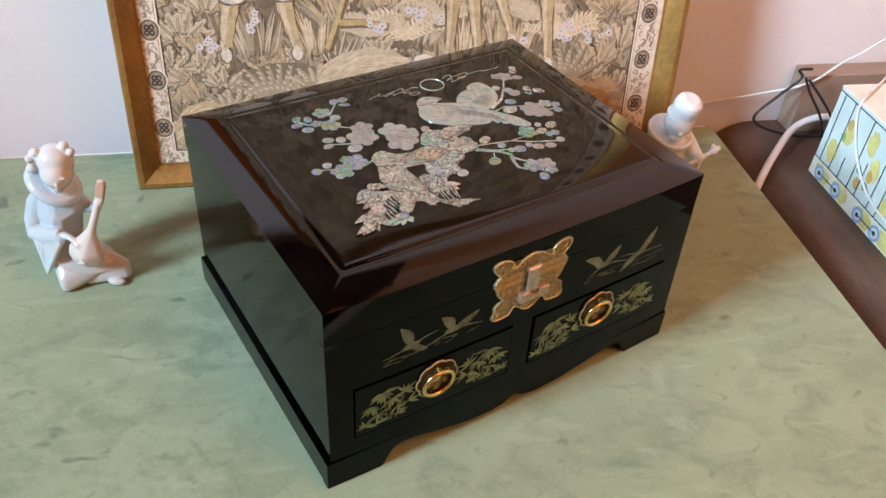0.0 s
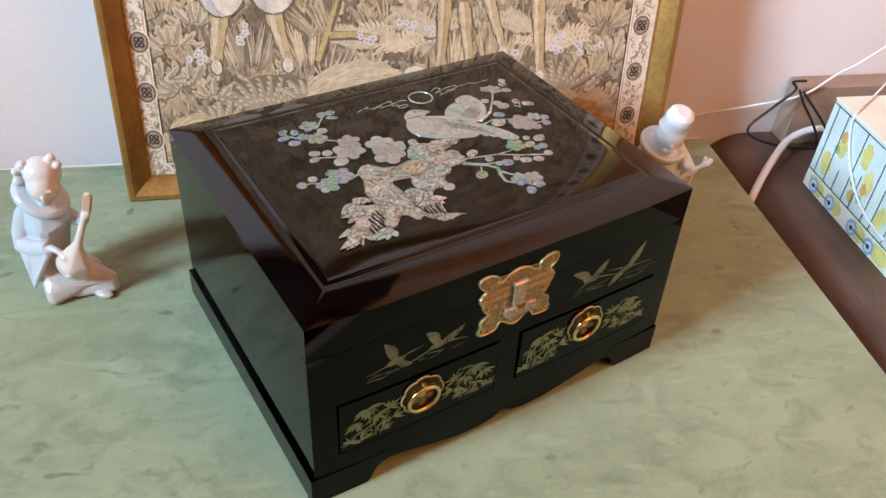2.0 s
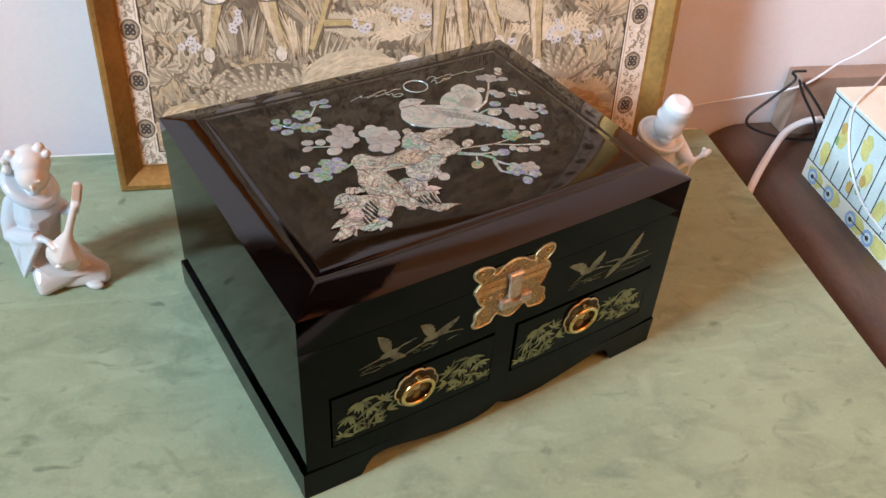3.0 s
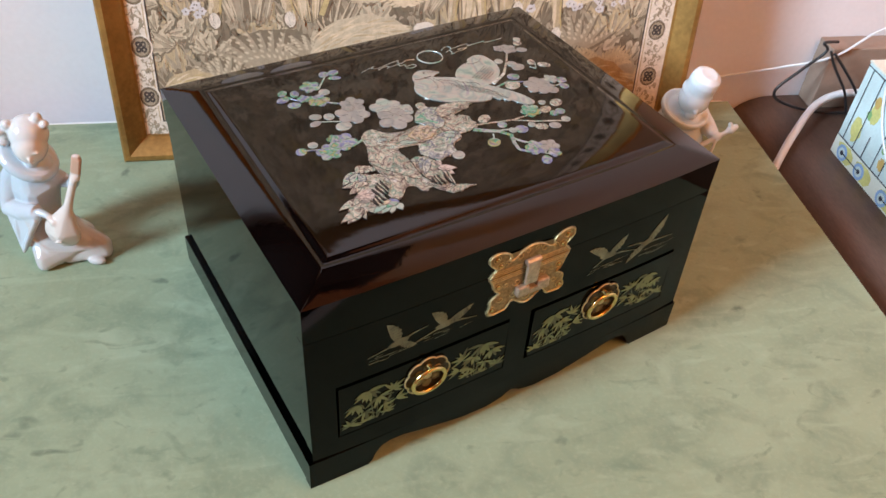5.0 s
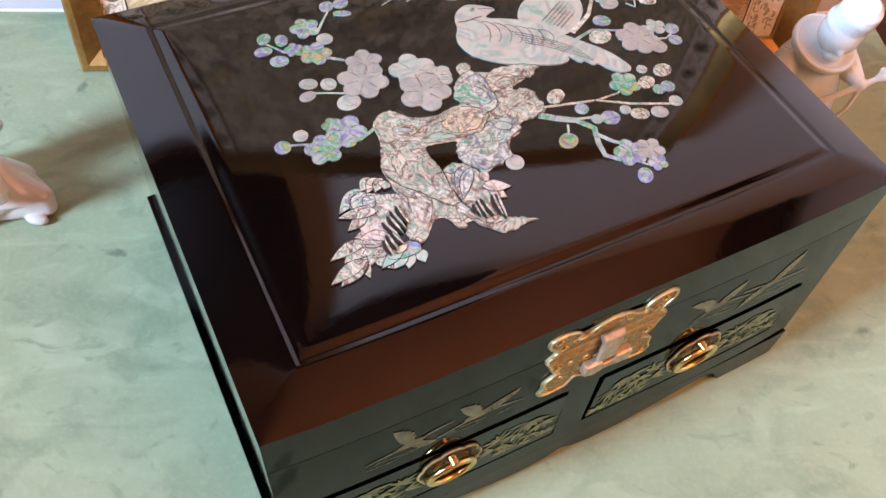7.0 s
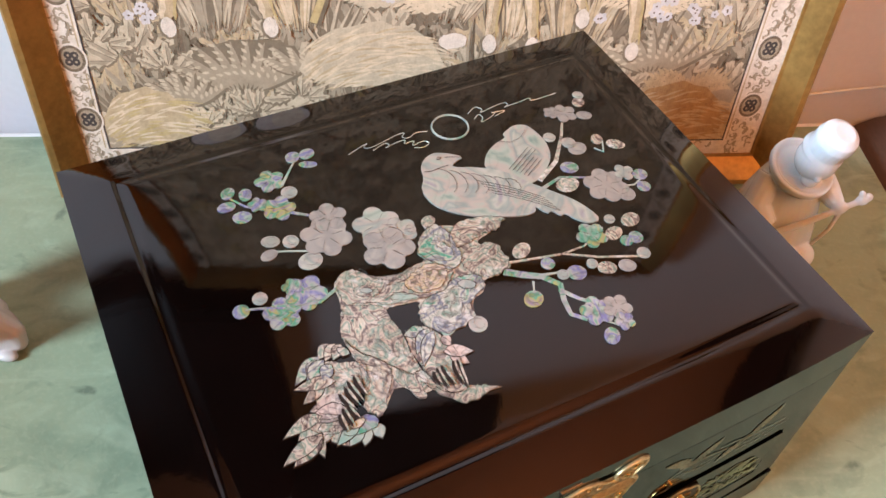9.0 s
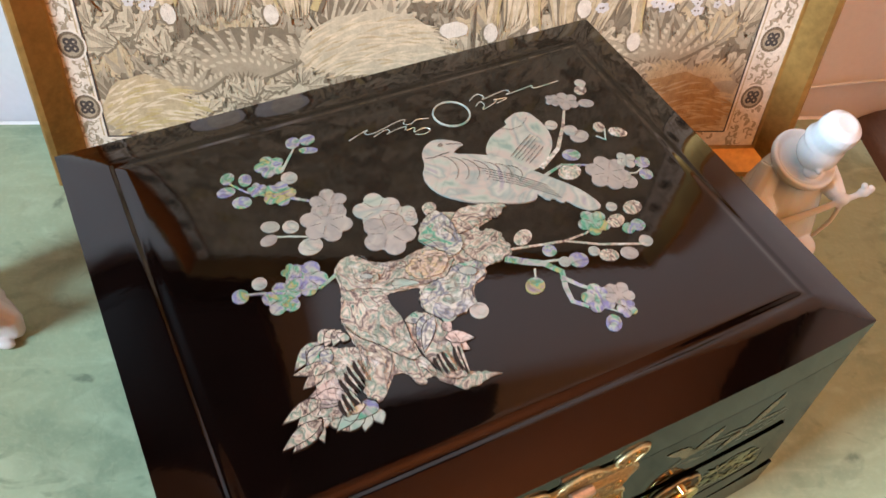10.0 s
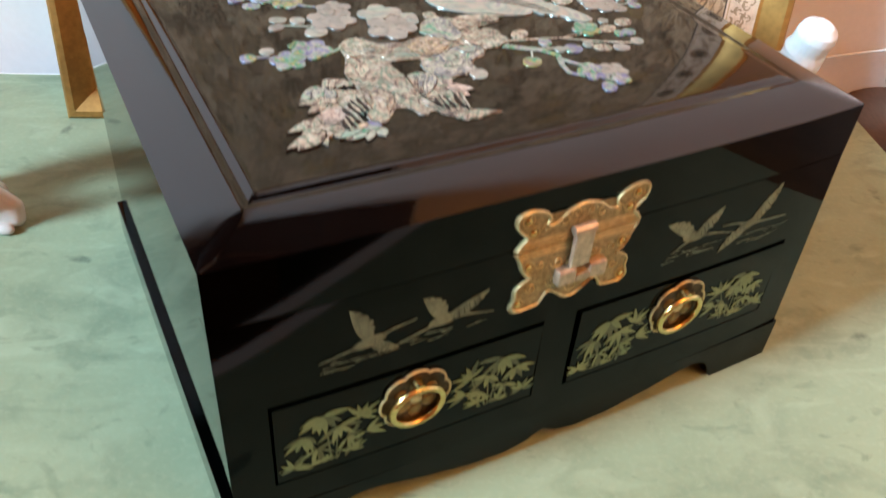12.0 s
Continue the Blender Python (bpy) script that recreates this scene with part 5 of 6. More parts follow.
# flowers
outs, eyes = [], []
for cx, cz in ((-76, 136), (-70, 132), (-30, 158), (-36, 146), (75, 149), (80, 146), (112, 158), (119, 157), (135, 155), (254, 136), (262, 131), (260, 145), (283, 132), (298, 135), (284, 137), (214, 130)):
    for q in range(3):
        fx_, fz_ = cx + rnd.uniform(-6, 6), cz + rnd.uniform(-5, 5)
        outs.append(flower(fx_, fz_, rnd.uniform(2.6, 4.2), rnd.random()))
        eyes.append(oval(fx_, fz_, 0.7, 0.7, n=8))
woven_patches("woven_flower", outs, W_BLUE, "pale lilac woven flowers")
woven_patches("woven_flower_heart", eyes, W_DARK)

# border with scrolls and round medallions
B0, B1 = -133, 359
for name, pts in (("border", [(B0, 16), (IN0, 16), (IN0, 542), (B0, 542)]), ("border", [(IN1, 16), (B1, 16), (B1, 542), (IN1, 542)]), ("border", [(IN0, 16), (IN1, 16), (IN1, LOW), (IN0, LOW)])):
    woven_patches(name, [pts], W_WHITE, "cream woven border")
lines = [ribbon([(IN0 + 0.6, LOW), (IN0 + 0.6, 542)], 1.1, 1.1), ribbon([(IN1 - 0.6, LOW), (IN1 - 0.6, 542)], 1.1, 1.1), ribbon([(IN0, LOW - 0.6), (IN1, LOW - 0.6)], 1.1, 1.1)]
woven_patches("border_line", lines, W_BLACK)
woven_patches("border_line", [ribbon([(IN0 - 2.0, LOW), (IN0 - 2.0, 542)], 1.0, 1.0), ribbon([(IN1 + 2.0, LOW), (IN1 + 2.0, 542)], 1.0, 1.0)], W_TAN)
curls = []
for side in (-121.5, 342.5):
    for k in range(370):
        z, a = 20 + 1.4 * k, rnd.uniform(0, 6.28)
        x = side + rnd.uniform(-8, 8)
        curls.append(ribbon([(x + 2.4 * math.cos(a + t), z + 2.4 * math.sin(a + t)) for t in (0, 0.7, 1.4, 2.1, 2.8, 3.5)], 1.5, 0.6))
for k in range(110):
    x, z, a = IN0 + 4 * k, rnd.uniform(18, 31), rnd.uniform(0, 6.28)
    if x < IN1:
        curls.append(ribbon([(x + 2.4 * math.cos(a + t), z + 2.4 * math.sin(a + t)) for t in (0, 0.7, 1.4, 2.1, 2.8, 3.5)], 1.5, 0.6))
woven_patches("border_scroll", curls, W_GREY)
for side, first in ((-121.0, 11), (342.0, 17)):
    for k in range(12):
        z = first + 46 * k
        if 24 < z < 530:
            woven_patches("medallion", [oval(side, z, 9.6, 11, 0, 20)], W_WHITE)
            woven_patches("medallion", [oval(side, z, 8.2, 9.6, 0, 20)], W_DARK)
            woven_patches("medallion", [oval(side, z, 6.4, 7.6, 0, 20)], W_GREY)
            woven_patches("medallion_flower", [oval(side + 3.0 * math.cos(a), z + 3.4 * math.sin(a), 2.6, 2.9, 0, 8) for a in (0.8, 2.3, 3.9, 5.5)], W_BLACK)
            woven_patches("medallion_flower", [oval(side + 3.0 * math.cos(a), z + 3.4 * math.sin(a), 0.8, 0.9, 0, 8) for a in (0.8, 2.3, 3.9, 5.5)], W_GREY)

# ---- porcelain figurines ----
def glaze(name, low, high, z0, z1, face=None, spots=()):
    """Glazed porcelain tinted from low to high over its height."""
    m = material(name, high, 0.26, vary=0.05, scale=40, ior=1.5)
    n, l = m.node_tree.nodes, m.node_tree.links
    at, sep, r = n.new("ShaderNodeTexCoord"), n.new("ShaderNodeSeparateXYZ"), n.new("ShaderNodeValToRGB")
    mr = n.new("ShaderNodeMapRange")
    mr.inputs["From Min"].default_value, mr.inputs["From Max"].default_value = z0, z1
    l.new(at.outputs["Object"], sep.inputs[0]), l.new(sep.outputs["Z"], mr.inputs["Value"]), l.new(mr.outputs[0], r.inputs[0])
    els = r.color_ramp.elements
    els[0].position, els[0].color = 0.0, (*low, 1)
    els[1].position, els[1].color = 1.0, (*(face or high), 1)
    for p, c in ((0.30, low), (0.38, high), (0.735, high), (0.765, face or high)):
        e = els.new(p)
        e.color = (*c, 1)
    mix = n.new("ShaderNodeMix")
    mix.data_type, mix.blend_type = "RGBA", "MULTIPLY"
    tint = n.new("ShaderNodeTexNoise")
    tint.inputs["Scale"].default_value = 35
    l.new(tint.outputs["Color"], mix.inputs[7])
    mix.inputs[0].default_value = 0.12
    l.new(r.outputs[0], mix.inputs[6])
    col = mix.outputs[2]
    for centre, inner, outer, colour in spots:
        far, rng, over = n.new("ShaderNodeVectorMath"), n.new("ShaderNodeMapRange"), n.new("ShaderNodeMix")
        far.operation, far.inputs[1].default_value, over.data_type = "DISTANCE", centre, "RGBA"
        rng.inputs["From Min"].default_value, rng.inputs["From Max"].default_value = outer, inner
        over.inputs[7].default_value = (*colour, 1)
        l.new(at.outputs["Object"], far.inputs[0]), l.new(far.outputs["Value"], rng.inputs["Value"]), l.new(rng.outputs[0], over.inputs[0]), l.new(col, over.inputs[6])
        col = over.outputs[2]
    l.new(col, n["Principled BSDF"].inputs["Base Color"])
    n["Principled BSDF"].inputs["Roughness"].default_value = 0.16
    return m


def statue(name, bm, mat, label, m):
    ob = solid(name, bm, mat, label, "figurine", m, 180, "porcelain figurines")
    re = ob.modifiers.new("fuse", "REMESH")
    re.mode, re.voxel_size, re.use_smooth_shade = "VOXEL", 0.0006, True
    sm = ob.modifiers.new("soften", "SMOOTH")
    sm.factor, sm.iterations = 0.5, 12
    return ob


# kneeling player with a lute; local x to the lute's side, y away
bm = bmesh.new()
wrap(bm, [((-0.014, 0.004, 0.028), 0.014), ((-0.022, 0.003, 0.060), 0.0095), ((-0.001, 0.003, 0.064), 0.0095), ((-0.012, 0.002, 0.078), 0.0095), ((-0.010, -0.003, 0.060), 0.0105)])
# head bent forward and turned to the lute: face, nose, chin, smooth hair drawn back
nod = Matrix.Translation((-0.0020, -0.001, 0.1040)) @ Matrix.Rotation(radians(22), 4, "Z") @ Matrix.Rotation(radians(16), 4, "X") @ Matrix.Rotation(radians(8), 4, "Y") @ Matrix.Scale(1.08, 4)
ball(bm, nod @ Vector((0, -0.002, -0.002)), (0.0114, 0.0118, 0.0140), nod.to_3x3().to_4x4(), 28, 20)
ball(bm, nod @ Vector((0, -0.0138, -0.0035)), (0.0015, 0.0026, 0.0028)), ball(bm, nod @ Vector((0, -0.0090, -0.0118)), (0.0042, 0.0042, 0.0038))
ball(bm, nod @ Vector((0, -0.0120, -0.0085)), (0.0024, 0.0016, 0.0012))
ball(bm, nod @ Vector((0, -0.0110, 0.0010)), (0.0072, 0.0020, 0.0014))
ball(bm, nod @ Vector((0, 0.0030, 0.0045)), (0.0128, 0.0126, 0.0122), nod.to_3x3().to_4x4(), 28, 20)
# curled side bun with flowers, and a small knot on top
for p, r in (((-0.0150, -0.001, 0.1150), 0.0050), ((-0.0190, -0.001, 0.1075), 0.0046), ((-0.0125, -0.005, 0.1190), 0.0034), ((-0.0190, -0.005, 0.1125), 0.0032), ((-0.0205, -0.003, 0.1025), 0.0040), ((0.0060, 0.003, 0.1215), 0.0042), ((0.0110, 0.002, 0.1175), 0.0034), ((0.0075, 0.003, 0.1165), 0.0030)):
    ball(bm, p, r, u=14, v=10)
# thick cowl collar, standing high behind the head
ring = [(-0.0092 + 0.0152 * math.cos(a), 0.0020 + 0.0132 * math.sin(a), 0.0862 - 0.0085 * math.cos(a) + 0.0040 * math.sin(a)) for a in (2 * math.pi * k / 24 for k in range(24))]
wrap(bm, [(p, 0.0054) for p in ring])
ball(bm, (-0.0075, 0.001, 0.0820), (0.0165, 0.0125, 0.0100))
# sleeve that hangs to a point, and the arm over the strings
tube(bm, [(-0.0200, 0.005, 0.078), (-0.0270, 0.003, 0.066), (-0.0305, -0.001, 0.052), (-0.0285, -0.007, 0.043), (-0.0160, -0.014, 0.0460), (-0.0020, -0.0190, 0.0510)], [0.0070, 0.0086, 0.0090, 0.0086, 0.0074, 0.0060], 18)
wrap(bm, [((-0.0310, -0.004, 0.0450), 0.0048), ((-0.0270, -0.011, 0.0450), 0.0050), ((-0.0030, -0.0200, 0.0500), 0.0046), ((-0.0200, -0.0225, 0.0150), 0.0022), ((-0.0255, -0.0145, 0.0200), 0.0024), ((-0.0290, -0.006, 0.0300), 0.0030)])
tube(bm, [(-0.0020, -0.0240, 0.0480), (-0.0085, -0.0250, 0.0360), (-0.0150, -0.0250, 0.0240), (-0.0205, -0.0240, 0.0130)], [0.0020, 0.0018, 0.0016, 0.0014], 8)
for f in (0.25, 0.6):
    tube(bm, [(-0.030 + 0.016 * f, -0.0085 - 0.0125 * f, 0.050), (-0.0275 + 0.010 * f, -0.0150 - 0.009 * f, 0.0330), (-0.0215, -0.0225, 0.0175)], [0.0012, 0.0022, 0.0008], 8)
tube(bm, [(-0.0010, -0.0190, 0.0520), (0.0060, -0.0215, 0.0520), (0.0115, -0.0240, 0.0490)], [0.0034, 0.0027, 0.0027], 10)
ball(bm, (0.0125, -0.0250, 0.0480), (0.0034, 0.0028, 0.0032))
for k in range(3):
    tube(bm, [(0.0120 + 0.0014 * k, -0.0262, 0.0480), (0.0145 + 0.0018 * k, -0.0282, 0.0432 - 0.0008 * k)], [0.0012, 0.0008], 8)
tube(bm, [(0.0010, 0.006, 0.072), (0.0100, 0.008, 0.062), (0.0200, 0.002, 0.0660), (0.0285, -0.0090, 0.0800)], [0.0062, 0.0056, 0.0044, 0.0028], 14)
ball(bm, (0.0315, -0.0135, 0.0840), (0.0040, 0.0034, 0.0036))
# lute: pear-shaped body, long neck, flat peg box
wrap(bm, [((0.0150 + 0.0098 * math.cos(a), -0.0215, 0.0375 + 0.0110 * math.sin(a)), 0.0038) for a in (k * math.pi / 6 for k in range(12))] + [((0.0155, -0.0235, 0.0385), 0.0075), ((0.0222, -0.0190, 0.0590), 0.0034)])
tube(bm, [(0.0205, -0.0200, 0.0530), (0.0235, -0.0182, 0.0620), (0.0315, -0.0140, 0.0850)], [0.0050, 0.0033, 0.0027], 14)
ball(bm, (0.0140, -0.0308, 0.0340), (0.0034, 0.0010, 0.0010))
box(bm, -0.0036, 0.0036, -0.0020, 0.0020, -0.0085, 0.0085, 0.0010, 2, Matrix.Translation((0.0345, -0.0130, 0.0940)) @ Matrix.Rotation(radians(16), 4, "Y"))
ball(bm, (0.0365, -0.0126, 0.1030), (0.0036, 0.0022, 0.0018))
# robe over the bent knees, with folds, and a foot
wrap(bm, [((-0.018, 0.008, 0.012), 0.012), ((-0.014, 0.000, 0.026), 0.013), ((0.006, 0.000, 0.0240), 0.010), ((-0.0050, -0.0255, 0.0105), 0.0066), ((-0.0045, -0.0270, 0.0060), 0.0060), ((0.0220, -0.006, 0.0150), 0.007), ((0.0120, 0.010, 0.009), 0.009)])
wrap(bm, [((0.006, 0.000, 0.0200), 0.010), ((0.0330, -0.004, 0.0115), 0.0070), ((0.0350, -0.006, 0.0060), 0.0058), ((0.0100, -0.0160, 0.0050), 0.0050), ((0.0200, 0.006, 0.0070), 0.007)])
ball(bm, (0.0310, -0.0150, 0.0034), (0.0075, 0.0042, 0.0034))
for k in range(7):
    f = k / 6
    tube(bm, [(0.002 + 0.026 * f, -0.0240 + 0.014 * f, 0.0035), (0.001 + 0.024 * f, -0.0250 + 0.015 * f, 0.0110 - 0.002 * f), (0.004 + 0.014 * f, -0.0160 + 0.008 * f, 0.0225 - 0.003 * f)], [0.0020, 0.0022, 0.0010], 10)
tube(bm, [(-0.012, -0.0210, 0.0245), (0.000, -0.0245, 0.0170), (0.0150, -0.0180, 0.0140), (0.0290, -0.0110, 0.0130)], [0.0012, 0.0020, 0.0020, 0.0012], 10)
LUTE_TINT, ROBE_TINT = (0.62, 0.56, 0.51), (0.49, 0.555, 0.60)
M_GLAZE = glaze("tinted_porcelain", (0.55, 0.54, 0.52), (0.49, 0.555, 0.60), 0.0, 0.13, (0.62, 0.615, 0.60), (
    ((-0.0260, 0.002, 0.0950), 0.0105, 0.0125, ROBE_TINT), ((-0.0235, -0.0150, 0.0330), 0.016, 0.018, ROBE_TINT), ((-0.0150, -0.0230, 0.0250), 0.009, 0.010, ROBE_TINT),
    ((0.015, -0.022, 0.0375), 0.0165, 0.0175, LUTE_TINT), ((0.0215, -0.020, 0.056), 0.009, 0.011, LUTE_TINT), ((0.0265, -0.017, 0.071), 0.009, 0.011, LUTE_TINT),
    ((0.035, -0.013, 0.096), 0.007, 0.010, (0.50, 0.31, 0.22)), ((-0.014, -0.004, 0.008), 0.012, 0.022, (0.62, 0.60, 0.56)),
    ((0.005, -0.013, 0.100), 0.009, 0.013, (0.68, 0.62, 0.57)), ((0.0315, -0.0135, 0.084), 0.004, 0.006, (0.66, 0.58, 0.52))))
statue("figurine", bm, M_GLAZE, "glazed porcelain figurine of a kneeling lute player", Matrix.Translation((-0.080, 0.298, 0.0)) @ Matrix.Rotation(radians(-35.6), 4, "Z"))

# seated figure in a round cap, with a long-necked fiddle
bm = bmesh.new()
lathe(bm, [(0.030, 0.0), (0.034, 0.006), (0.031, 0.022), (0.026, 0.045), (0.021, 0.062), (0.015, 0.076)], 24, Matrix.Diagonal((1, 0.85, 1, 1)))
nod = Matrix.Translation((0.001, -0.002, 0.072)) @ Matrix.Rotation(radians(16), 4, "X") @ Matrix.Rotation(radians(9), 4, "Y")
lathe(bm, [(0.010, -0.006), (0.019, -0.004), (0.0225, 0.002), (0.0222, 0.0055), (0.0205, 0.0060), (0.0165, 0.0030), (0.010, 0.0050)], 28, nod)
ball(bm, nod @ Vector((0.0, -0.002, 0.0205)), (0.0138, 0.0142, 0.0150)), ball(bm, nod @ Vector((0, -0.0165, 0.018)), (0.0022, 0.0024, 0.0026))
ball(bm, nod @ Vector((0, -0.0130, 0.0100)), (0.0055, 0.0050, 0.0040))
lathe(bm, [(0.0128, 0.0235), (0.0144, 0.0270), (0.0128, 0.0305), (0.0128, 0.0350), (0.0132, 0.0400), (0.0120, 0.0455), (0.0072, 0.0490), (0.0015, 0.0485)], 24, nod)
tube(bm, [(0.016, 0.0, 0.070), (0.024, -0.006, 0.060), (0.029, -0.016, 0.058)], [0.0085, 0.0085, 0.0055], 12)
ball(bm, (0.030, -0.019, 0.0585), (0.0052, 0.0046, 0.0046))
tube(bm, [(-0.016, -0.004, 0.068), (-0.022, -0.014, 0.050), (-0.012, -0.024, 0.040)], [0.0085, 0.0095, 0.0060], 12)
tube(bm, [(-0.006, -0.028, 0.038), (0.014, -0.024, 0.049), (0.040, -0.018, 0.064)], [0.0030, 0.0024, 0.0022], 8)
ball(bm, (0.042, -0.0175, 0.0652), (0.0042, 0.0032, 0.0036)), ball(bm, (0.0455, -0.0165, 0.0675), (0.0030, 0.0026, 0.0034)), ball(bm, (0.0405, -0.0165, 0.0700), (0.0022, 0.0022, 0.0026))
tube(bm, [(0.030, -0.022, 0.056), (0.027, -0.026, 0.044), (0.020, -0.028, 0.030)], [0.0018, 0.0016, 0.0016], 6)
ball(bm, (-0.004, -0.024, 0.012), (0.024, 0.014, 0.013)), ball(bm, (0.018, -0.020, 0.010), (0.014, 0.012, 0.011)), ball(bm, (-0.022, -0.016, 0.011), (0.012, 0.012, 0.011))
# bluish glaze stands in for daylight that the box keeps off this figure
M_GLAZE2 = glaze("daylight_blue_porcelain", (0.64, 0.69, 0.70), (0.66, 0.71, 0.72), 0.0, 0.12, (0.70, 0.74, 0.78))
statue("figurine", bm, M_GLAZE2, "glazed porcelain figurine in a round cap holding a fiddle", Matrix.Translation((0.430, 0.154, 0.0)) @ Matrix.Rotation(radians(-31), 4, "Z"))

# ---- printed card box, cables ----
TB = dict(u0=0.551, u1=0.70, v0=0.176, v1=0.338, z0=-0.015, z1=0.09)
# cream turned cooler, with the top's missing daylight put into the colour
M_CREAMCARD = material("daylight_cream_card", (0.72, 0.75, 0.66), 0.5, vary=0.08, scale=20)
M_YELLOW = material("yellow_print", (0.62, 0.60, 0.22), 0.5, vary=0.2, scale=60)
M_BLUEPRINT = material("blue_print", (0.26, 0.42, 0.68), 0.5, vary=0.15, scale=60)
M_BLACKPRINT = material("black_print", (0.03, 0.035, 0.05), 0.5)
M_OCHRE = material("ochre_print", (0.52, 0.36, 0.12), 0.5, vary=0.2, scale=80)
M_GREENPRINT = material("green_print", (0.22, 0.40, 0.16), 0.5, vary=0.2, scale=80)
toy = thing("card_box", "printed card box in pale blue and yellow on the chest", "box", ROOM @ pose(TB["u0"], TB["v0"], TB["z0"]))
bw, bd, bh = TB["u1"] - TB["u0"], TB["v1"] - TB["v0"], TB["z1"] - TB["z0"]
part("body", box(bmesh.new(), 0, bw, 0, bd, 0, bh - 0.002, 0.0006), M_CARD, toy)
part("top", box(bmesh.new(), -0.0006, bw + 0.0006, -0.0006, bd + 0.0006, bh - 0.002, bh, 0.0005), M_CREAMCARD, toy, "cream card top")


def printed(name, outlines, mat, x=-0.0002):
    """Flat print on the side of the card box; outlines in millimetres along the side and up."""
    for k, pts in enumerate(outlines):
        bm = bmesh.new()
        f = bm.faces.new([bm.verts.new((x - 0.00001 * k, p / 1000, q / 1000)) for p, q in pts])
        bmesh.ops.triangulate(bm, faces=[f])
        part(name, bm, mat, toy, smooth=None)


L_ = bd * 1000
printed("printed_band", [[(0, 0), (L_, 0), (L_, 22), (0, 22)]], M_CREAMCARD)
printed("printed_band", [rough_edge([(x0, 2), (x0 + 26, 3), (x0 + 28, 19), (x0 + 2, 20)], 1.2, 4, 1) for x0 in (10, 48, 92, 126)], M_YELLOW, -0.0004)
printed("printed_line", [ribbon([(0, 21.5), (L_, 21.5)], 1.4, 1.4), ribbon([(0, 100), (L_, 100)], 1.2, 1.2)], M_BLACKPRINT, -0.0006)
printed("printed_bar", [ribbon([(p, 22), (p, z)], 1.2, 1.2) for p, z in ((8, 100), (28, 100), (50, 70), (64, 100), (86, 60), (100, 100), (118, 46), (134, 100), (152, 100))], M_BLACKPRINT, -0.0006)
for p in (40, 70, 112, 144):
    printed("printed_wheel", [oval(p, 9, 8.5, 8.5, 0, 20)], M_BLUEPRINT, -0.0007)
    printed("printed_wheel", [oval(p, 9, 5.5, 5.5, 0, 16)], M_CARD, -0.0009)
    printed("printed_hub", [oval(p, 9, 2.6, 2.6, 0, 12)], M_BLACKPRINT, -0.0011)
printed("printed_axle", [ribbon([(40, 9), (70, 9)], 1.3, 1.3), ribbon([(112, 9), (144, 9)], 1.3, 1.3)], M_BLACKPRINT, -0.0010)
rnd = random.Random(12)
printed("printed_patch", [rough_edge(oval(p, z, 8, 14, 0, 8), 1.5, k, 1) for k, (p, z) in enumerate(((18, 60), (75, 58), (90, 80), (125, 70), (42, 40), (140, 40)))], M_YELLOW, -0.0004)
printed("printed_patch", [rough_edge(oval(p, z, 5, 7, 0, 8), 0.8, k, 1) for k, (p, z) in enumerate(((128, 78), (77, 50), (90, 34), (30, 80)))], M_OCHRE, -0.0005)
printed("printed_patch", [rough_edge(oval(p, z, 4, 5, 0, 8), 0.8, k, 1) for k, (p, z) in enumerate(((78, 38), (94, 48), (132, 62), (54, 84)))], M_GREENPRINT, -0.0005)
for k in range(9):
    bm = bmesh.new()
    o = rough_edge(oval(rnd.uniform(0.015, bw - 0.02), rnd.uniform(0.02, bd - 0.02), rnd.uniform(0.006, 0.014), rnd.uniform(0.005, 0.010), rnd.random(), 8), 0.0012, k, 1)
    f = bm.faces.new([bm.verts.new((x, y, bh + 0.0002 + 0.00001 * k)) for x, y in o])
    bmesh.ops.triangulate(bm, faces=[f])
    part("printed_patch", bm, M_YELLOW, toy, smooth=None)

# white shifted to blue in place of daylight that misses the cords
M_WHITECORD = material("daylight_white_cord", (0.72, 0.76, 0.80), 0.4, vary=0.06)
M_BLACKCORD = material("black_cord", (0.02, 0.02, 0.022), 0.4, vary=0.2)


def spline(pts, n=8):
    pts = [Vector(p) for p in pts]
    out = []
    for i in range(len(pts) - 1):
        p0, p1, p2, p3 = pts[max(i - 1, 0)], pts[i], pts[i + 1], pts[min(i + 2, len(pts) - 1)]
        for k in range(n):
            t = k / n
            out.append(0.5 * ((2 * p1) + (p2 - p0) * t + (2 * p0 - 5 * p1 + 4 * p2 - p3) * t * t + (3 * p1 - p0 - 3 * p2 + p3) * t ** 3))
    return out + [pts[-1]]


def cable(label, pts, r, mat):
    solid("cable", tube(bmesh.new(), spline(pts), r, 8), mat, label, "cable", ROOM, 60, "cables behind the table")


cable("thin white cord stretched along the wall", [(0.80, 0.40, 0.25), (0.64, 0.41, 0.104), (0.600, 0.411, 0.076), (0.566, 0.411, 0.051), (0.522, 0.425, 0.032), (0.473, 0.438, 0.016), (0.40, 0.440, 0.004)], 0.0013, M_WHITECORD)
cable("black cable in a loose loop behind the card box", [(0.556, 0.40, 0.075), (0.541, 0.40, 0.074), (0.547, 0.40, 0.064), (0.526, 0.40, 0.042), (0.506, 0.40, 0.019), (0.519, 0.40, 0.004), (0.564, 0.40, -0.010), (0.612, 0.40, -0.012), (0.66, 0.41, -0.012)], 0.0016, M_BLACKCORD)
cable("black cable hanging behind the card box", [(0.546, 0.392, 0.069), (0.556, 0.390, 0.052), (0.581, 0.390, 0.020), (0.594, 0.390, -0.007), (0.60, 0.395, -0.012)], 0.0015, M_BLACKCORD)
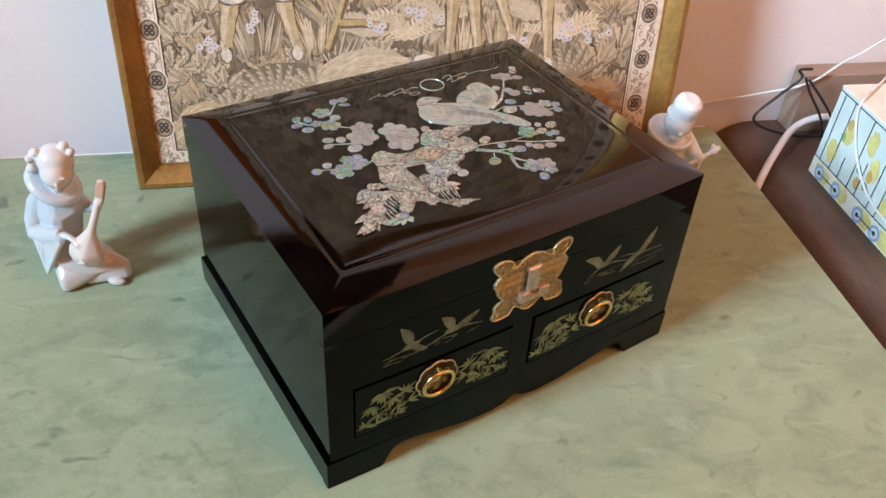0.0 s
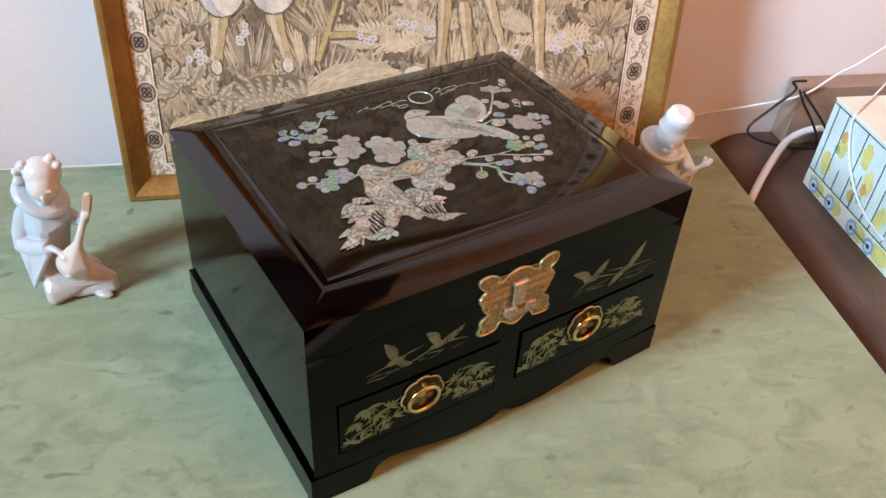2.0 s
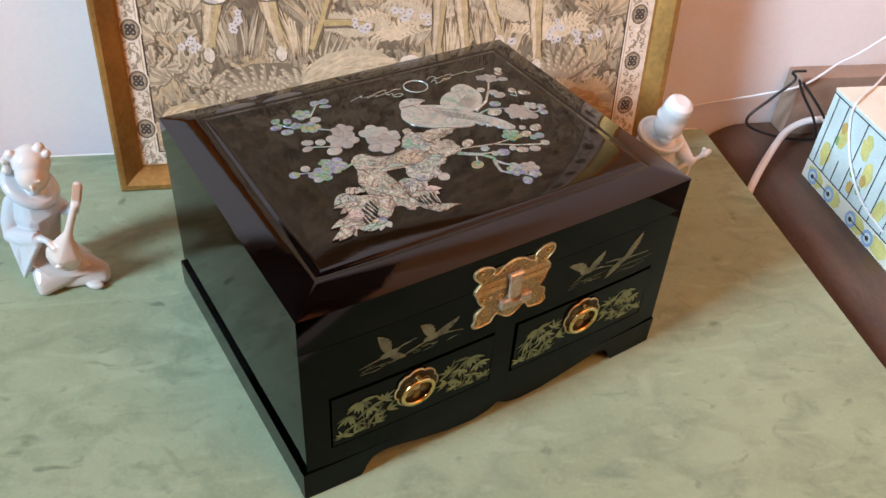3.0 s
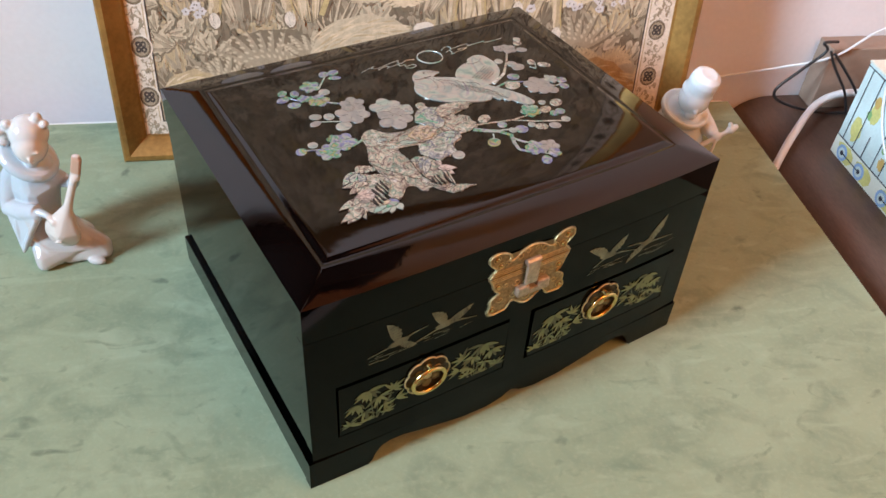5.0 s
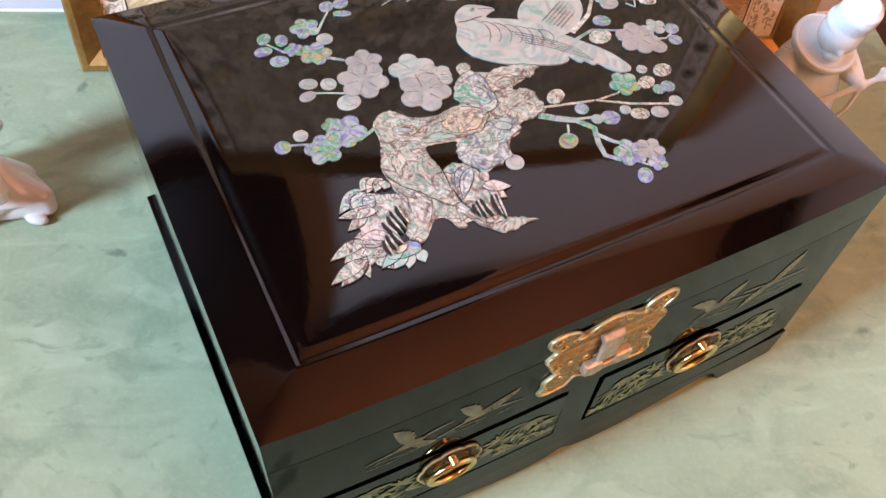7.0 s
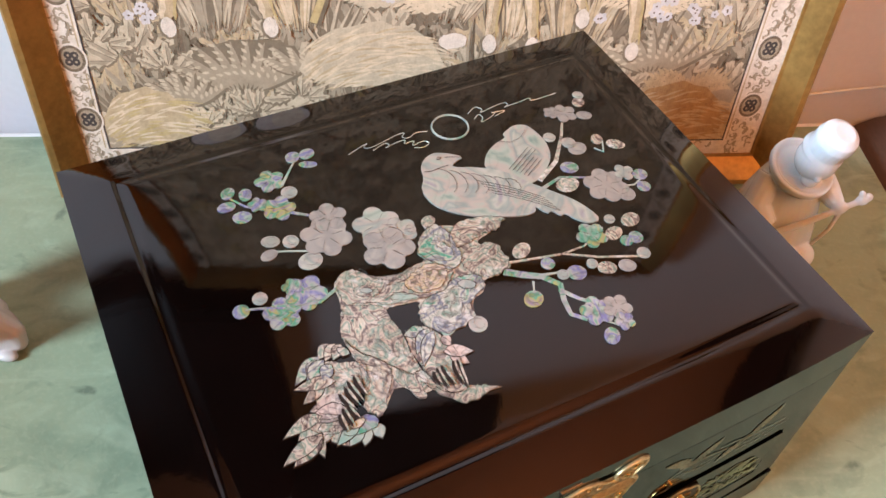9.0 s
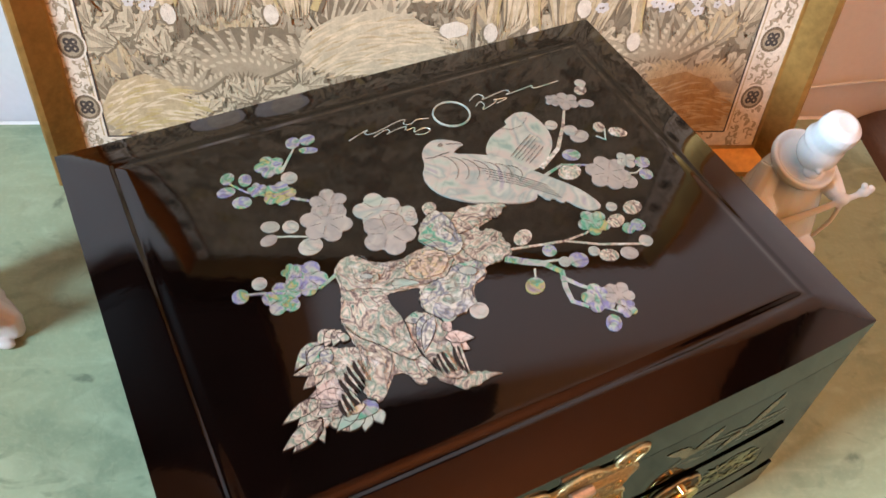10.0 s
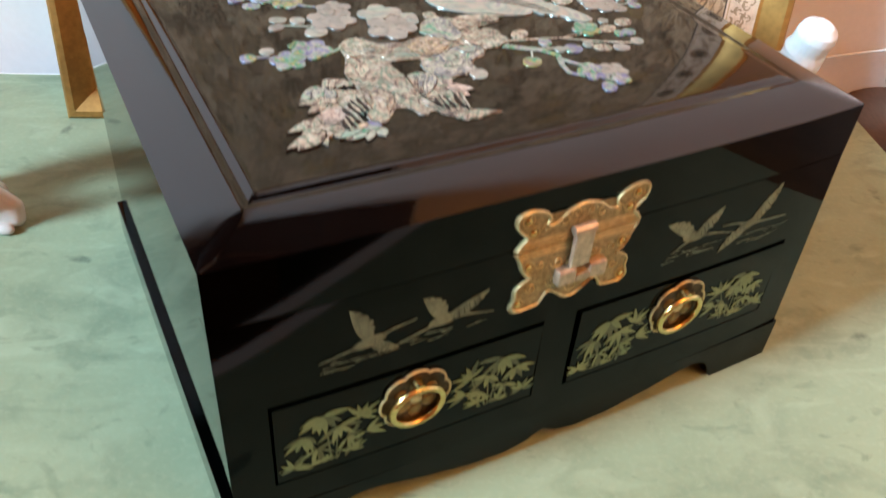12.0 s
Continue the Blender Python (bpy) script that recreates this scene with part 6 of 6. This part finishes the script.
cable("black cable hanging behind the card box", [(0.550, 0.390, 0.067), (0.572, 0.390, 0.045), (0.592, 0.390, 0.023), (0.62, 0.40, -0.010)], 0.0015, M_BLACKCORD)
cable("thick white cable curving down past the table edge", [(0.66, 0.40, 0.010), (0.601, 0.40, 0.013), (0.577, 0.40, 0.010), (0.552, 0.39, 0.004), (0.520, 0.36, -0.001), (0.495, 0.335, -0.016), (0.478, 0.315, -0.045), (0.474, 0.30, -0.12)], 0.0042, M_WHITECORD)
cable("thin white cord lying over the card box", [(0.62, 0.36, 0.091), (0.59, 0.335, 0.0915), (0.553, 0.306, 0.0915), (0.549, 0.300, 0.075), (0.549, 0.285, 0.050), (0.549, 0.262, 0.030), (0.549, 0.235, 0.018), (0.549, 0.20, 0.014)], 0.0013, M_WHITECORD)

M_BROWNBOARD = material("brown_laminate", (0.30, 0.215, 0.165), 0.45, vary=0.15, scale=12, fine=150)
solid("board", box(bmesh.new(), 0.566, 1.05, 0.414, 0.442, -0.0148, 0.058, 0.0012), M_BROWNBOARD, "brown laminated board standing on the chest against the wall", "board", ROOM)

# ---- unseen, added for dark shapes reflected in the lid: screen, shelf, pelmet ----
tv = thing("assumed_wall_screen", "unseen black screen on the wall, assumed from a dark shape reflected in the lid", "screen", ROOM @ pose(-0.62, WALL, 0.88))
M_SCREEN = material("black_screen", (0.003, 0.003, 0.003), 0.5, vary=0.2, ior=1.2)
part("casing", box(bmesh.new(), -0.56, 0.56, -0.040, -0.001, -0.31, 0.31, 0.004), M_SCREEN, tv)
part("panel", box(bmesh.new(), -0.55, 0.55, -0.042, -0.0405, -0.295, 0.30), M_SCREEN, tv)

M_DARKBOARD = material("dark_board", (0.018, 0.012, 0.010), 0.45, vary=0.3, scale=12, fine=120, stretch=(1, 6, 6))
shelf = thing("assumed_wall_shelf", "unseen dark shelf above the picture, added for a dark shape reflected in the lid", "shelf", ROOM @ pose(0.12, WALL, 1.09))
for z0 in (-0.115, 0.10):
    part("board", box(bmesh.new(), -0.17, 0.17, -0.16, -0.001, z0, z0 + 0.018, 0.001), M_DARKBOARD, shelf)
part("back_board", box(bmesh.new(), -0.15, 0.15, -0.012, -0.001, -0.096, 0.099), M_DARKBOARD, shelf)
for x0 in (-0.168, 0.152):
    part("side_board", box(bmesh.new(), x0, x0 + 0.016, -0.158, -0.0015, -0.0965, 0.0995, 0.001), M_DARKBOARD, shelf)
pelmet = thing("pelmet", "unseen dark pelmet on the side wall, added for a dark band reflected in the lid", "pelmet", ROOM)
part("board", box(bmesh.new(), RIGHT - 0.075, RIGHT - 0.055, FRONT + 0.01, WALL - 0.004, 1.47, CEIL - 0.004, 0.003), M_DARKBOARD, pelmet)
part("shelf", box(bmesh.new(), RIGHT - 0.055, RIGHT - 0.002, FRONT + 0.01, WALL - 0.004, CEIL - 0.026, CEIL - 0.004, 0.002), M_DARKBOARD, pelmet)
part("lip", box(bmesh.new(), RIGHT - 0.083, RIGHT - 0.075, FRONT + 0.01, WALL - 0.004, 1.47, 1.49, 0.003), M_DARKBOARD, pelmet)
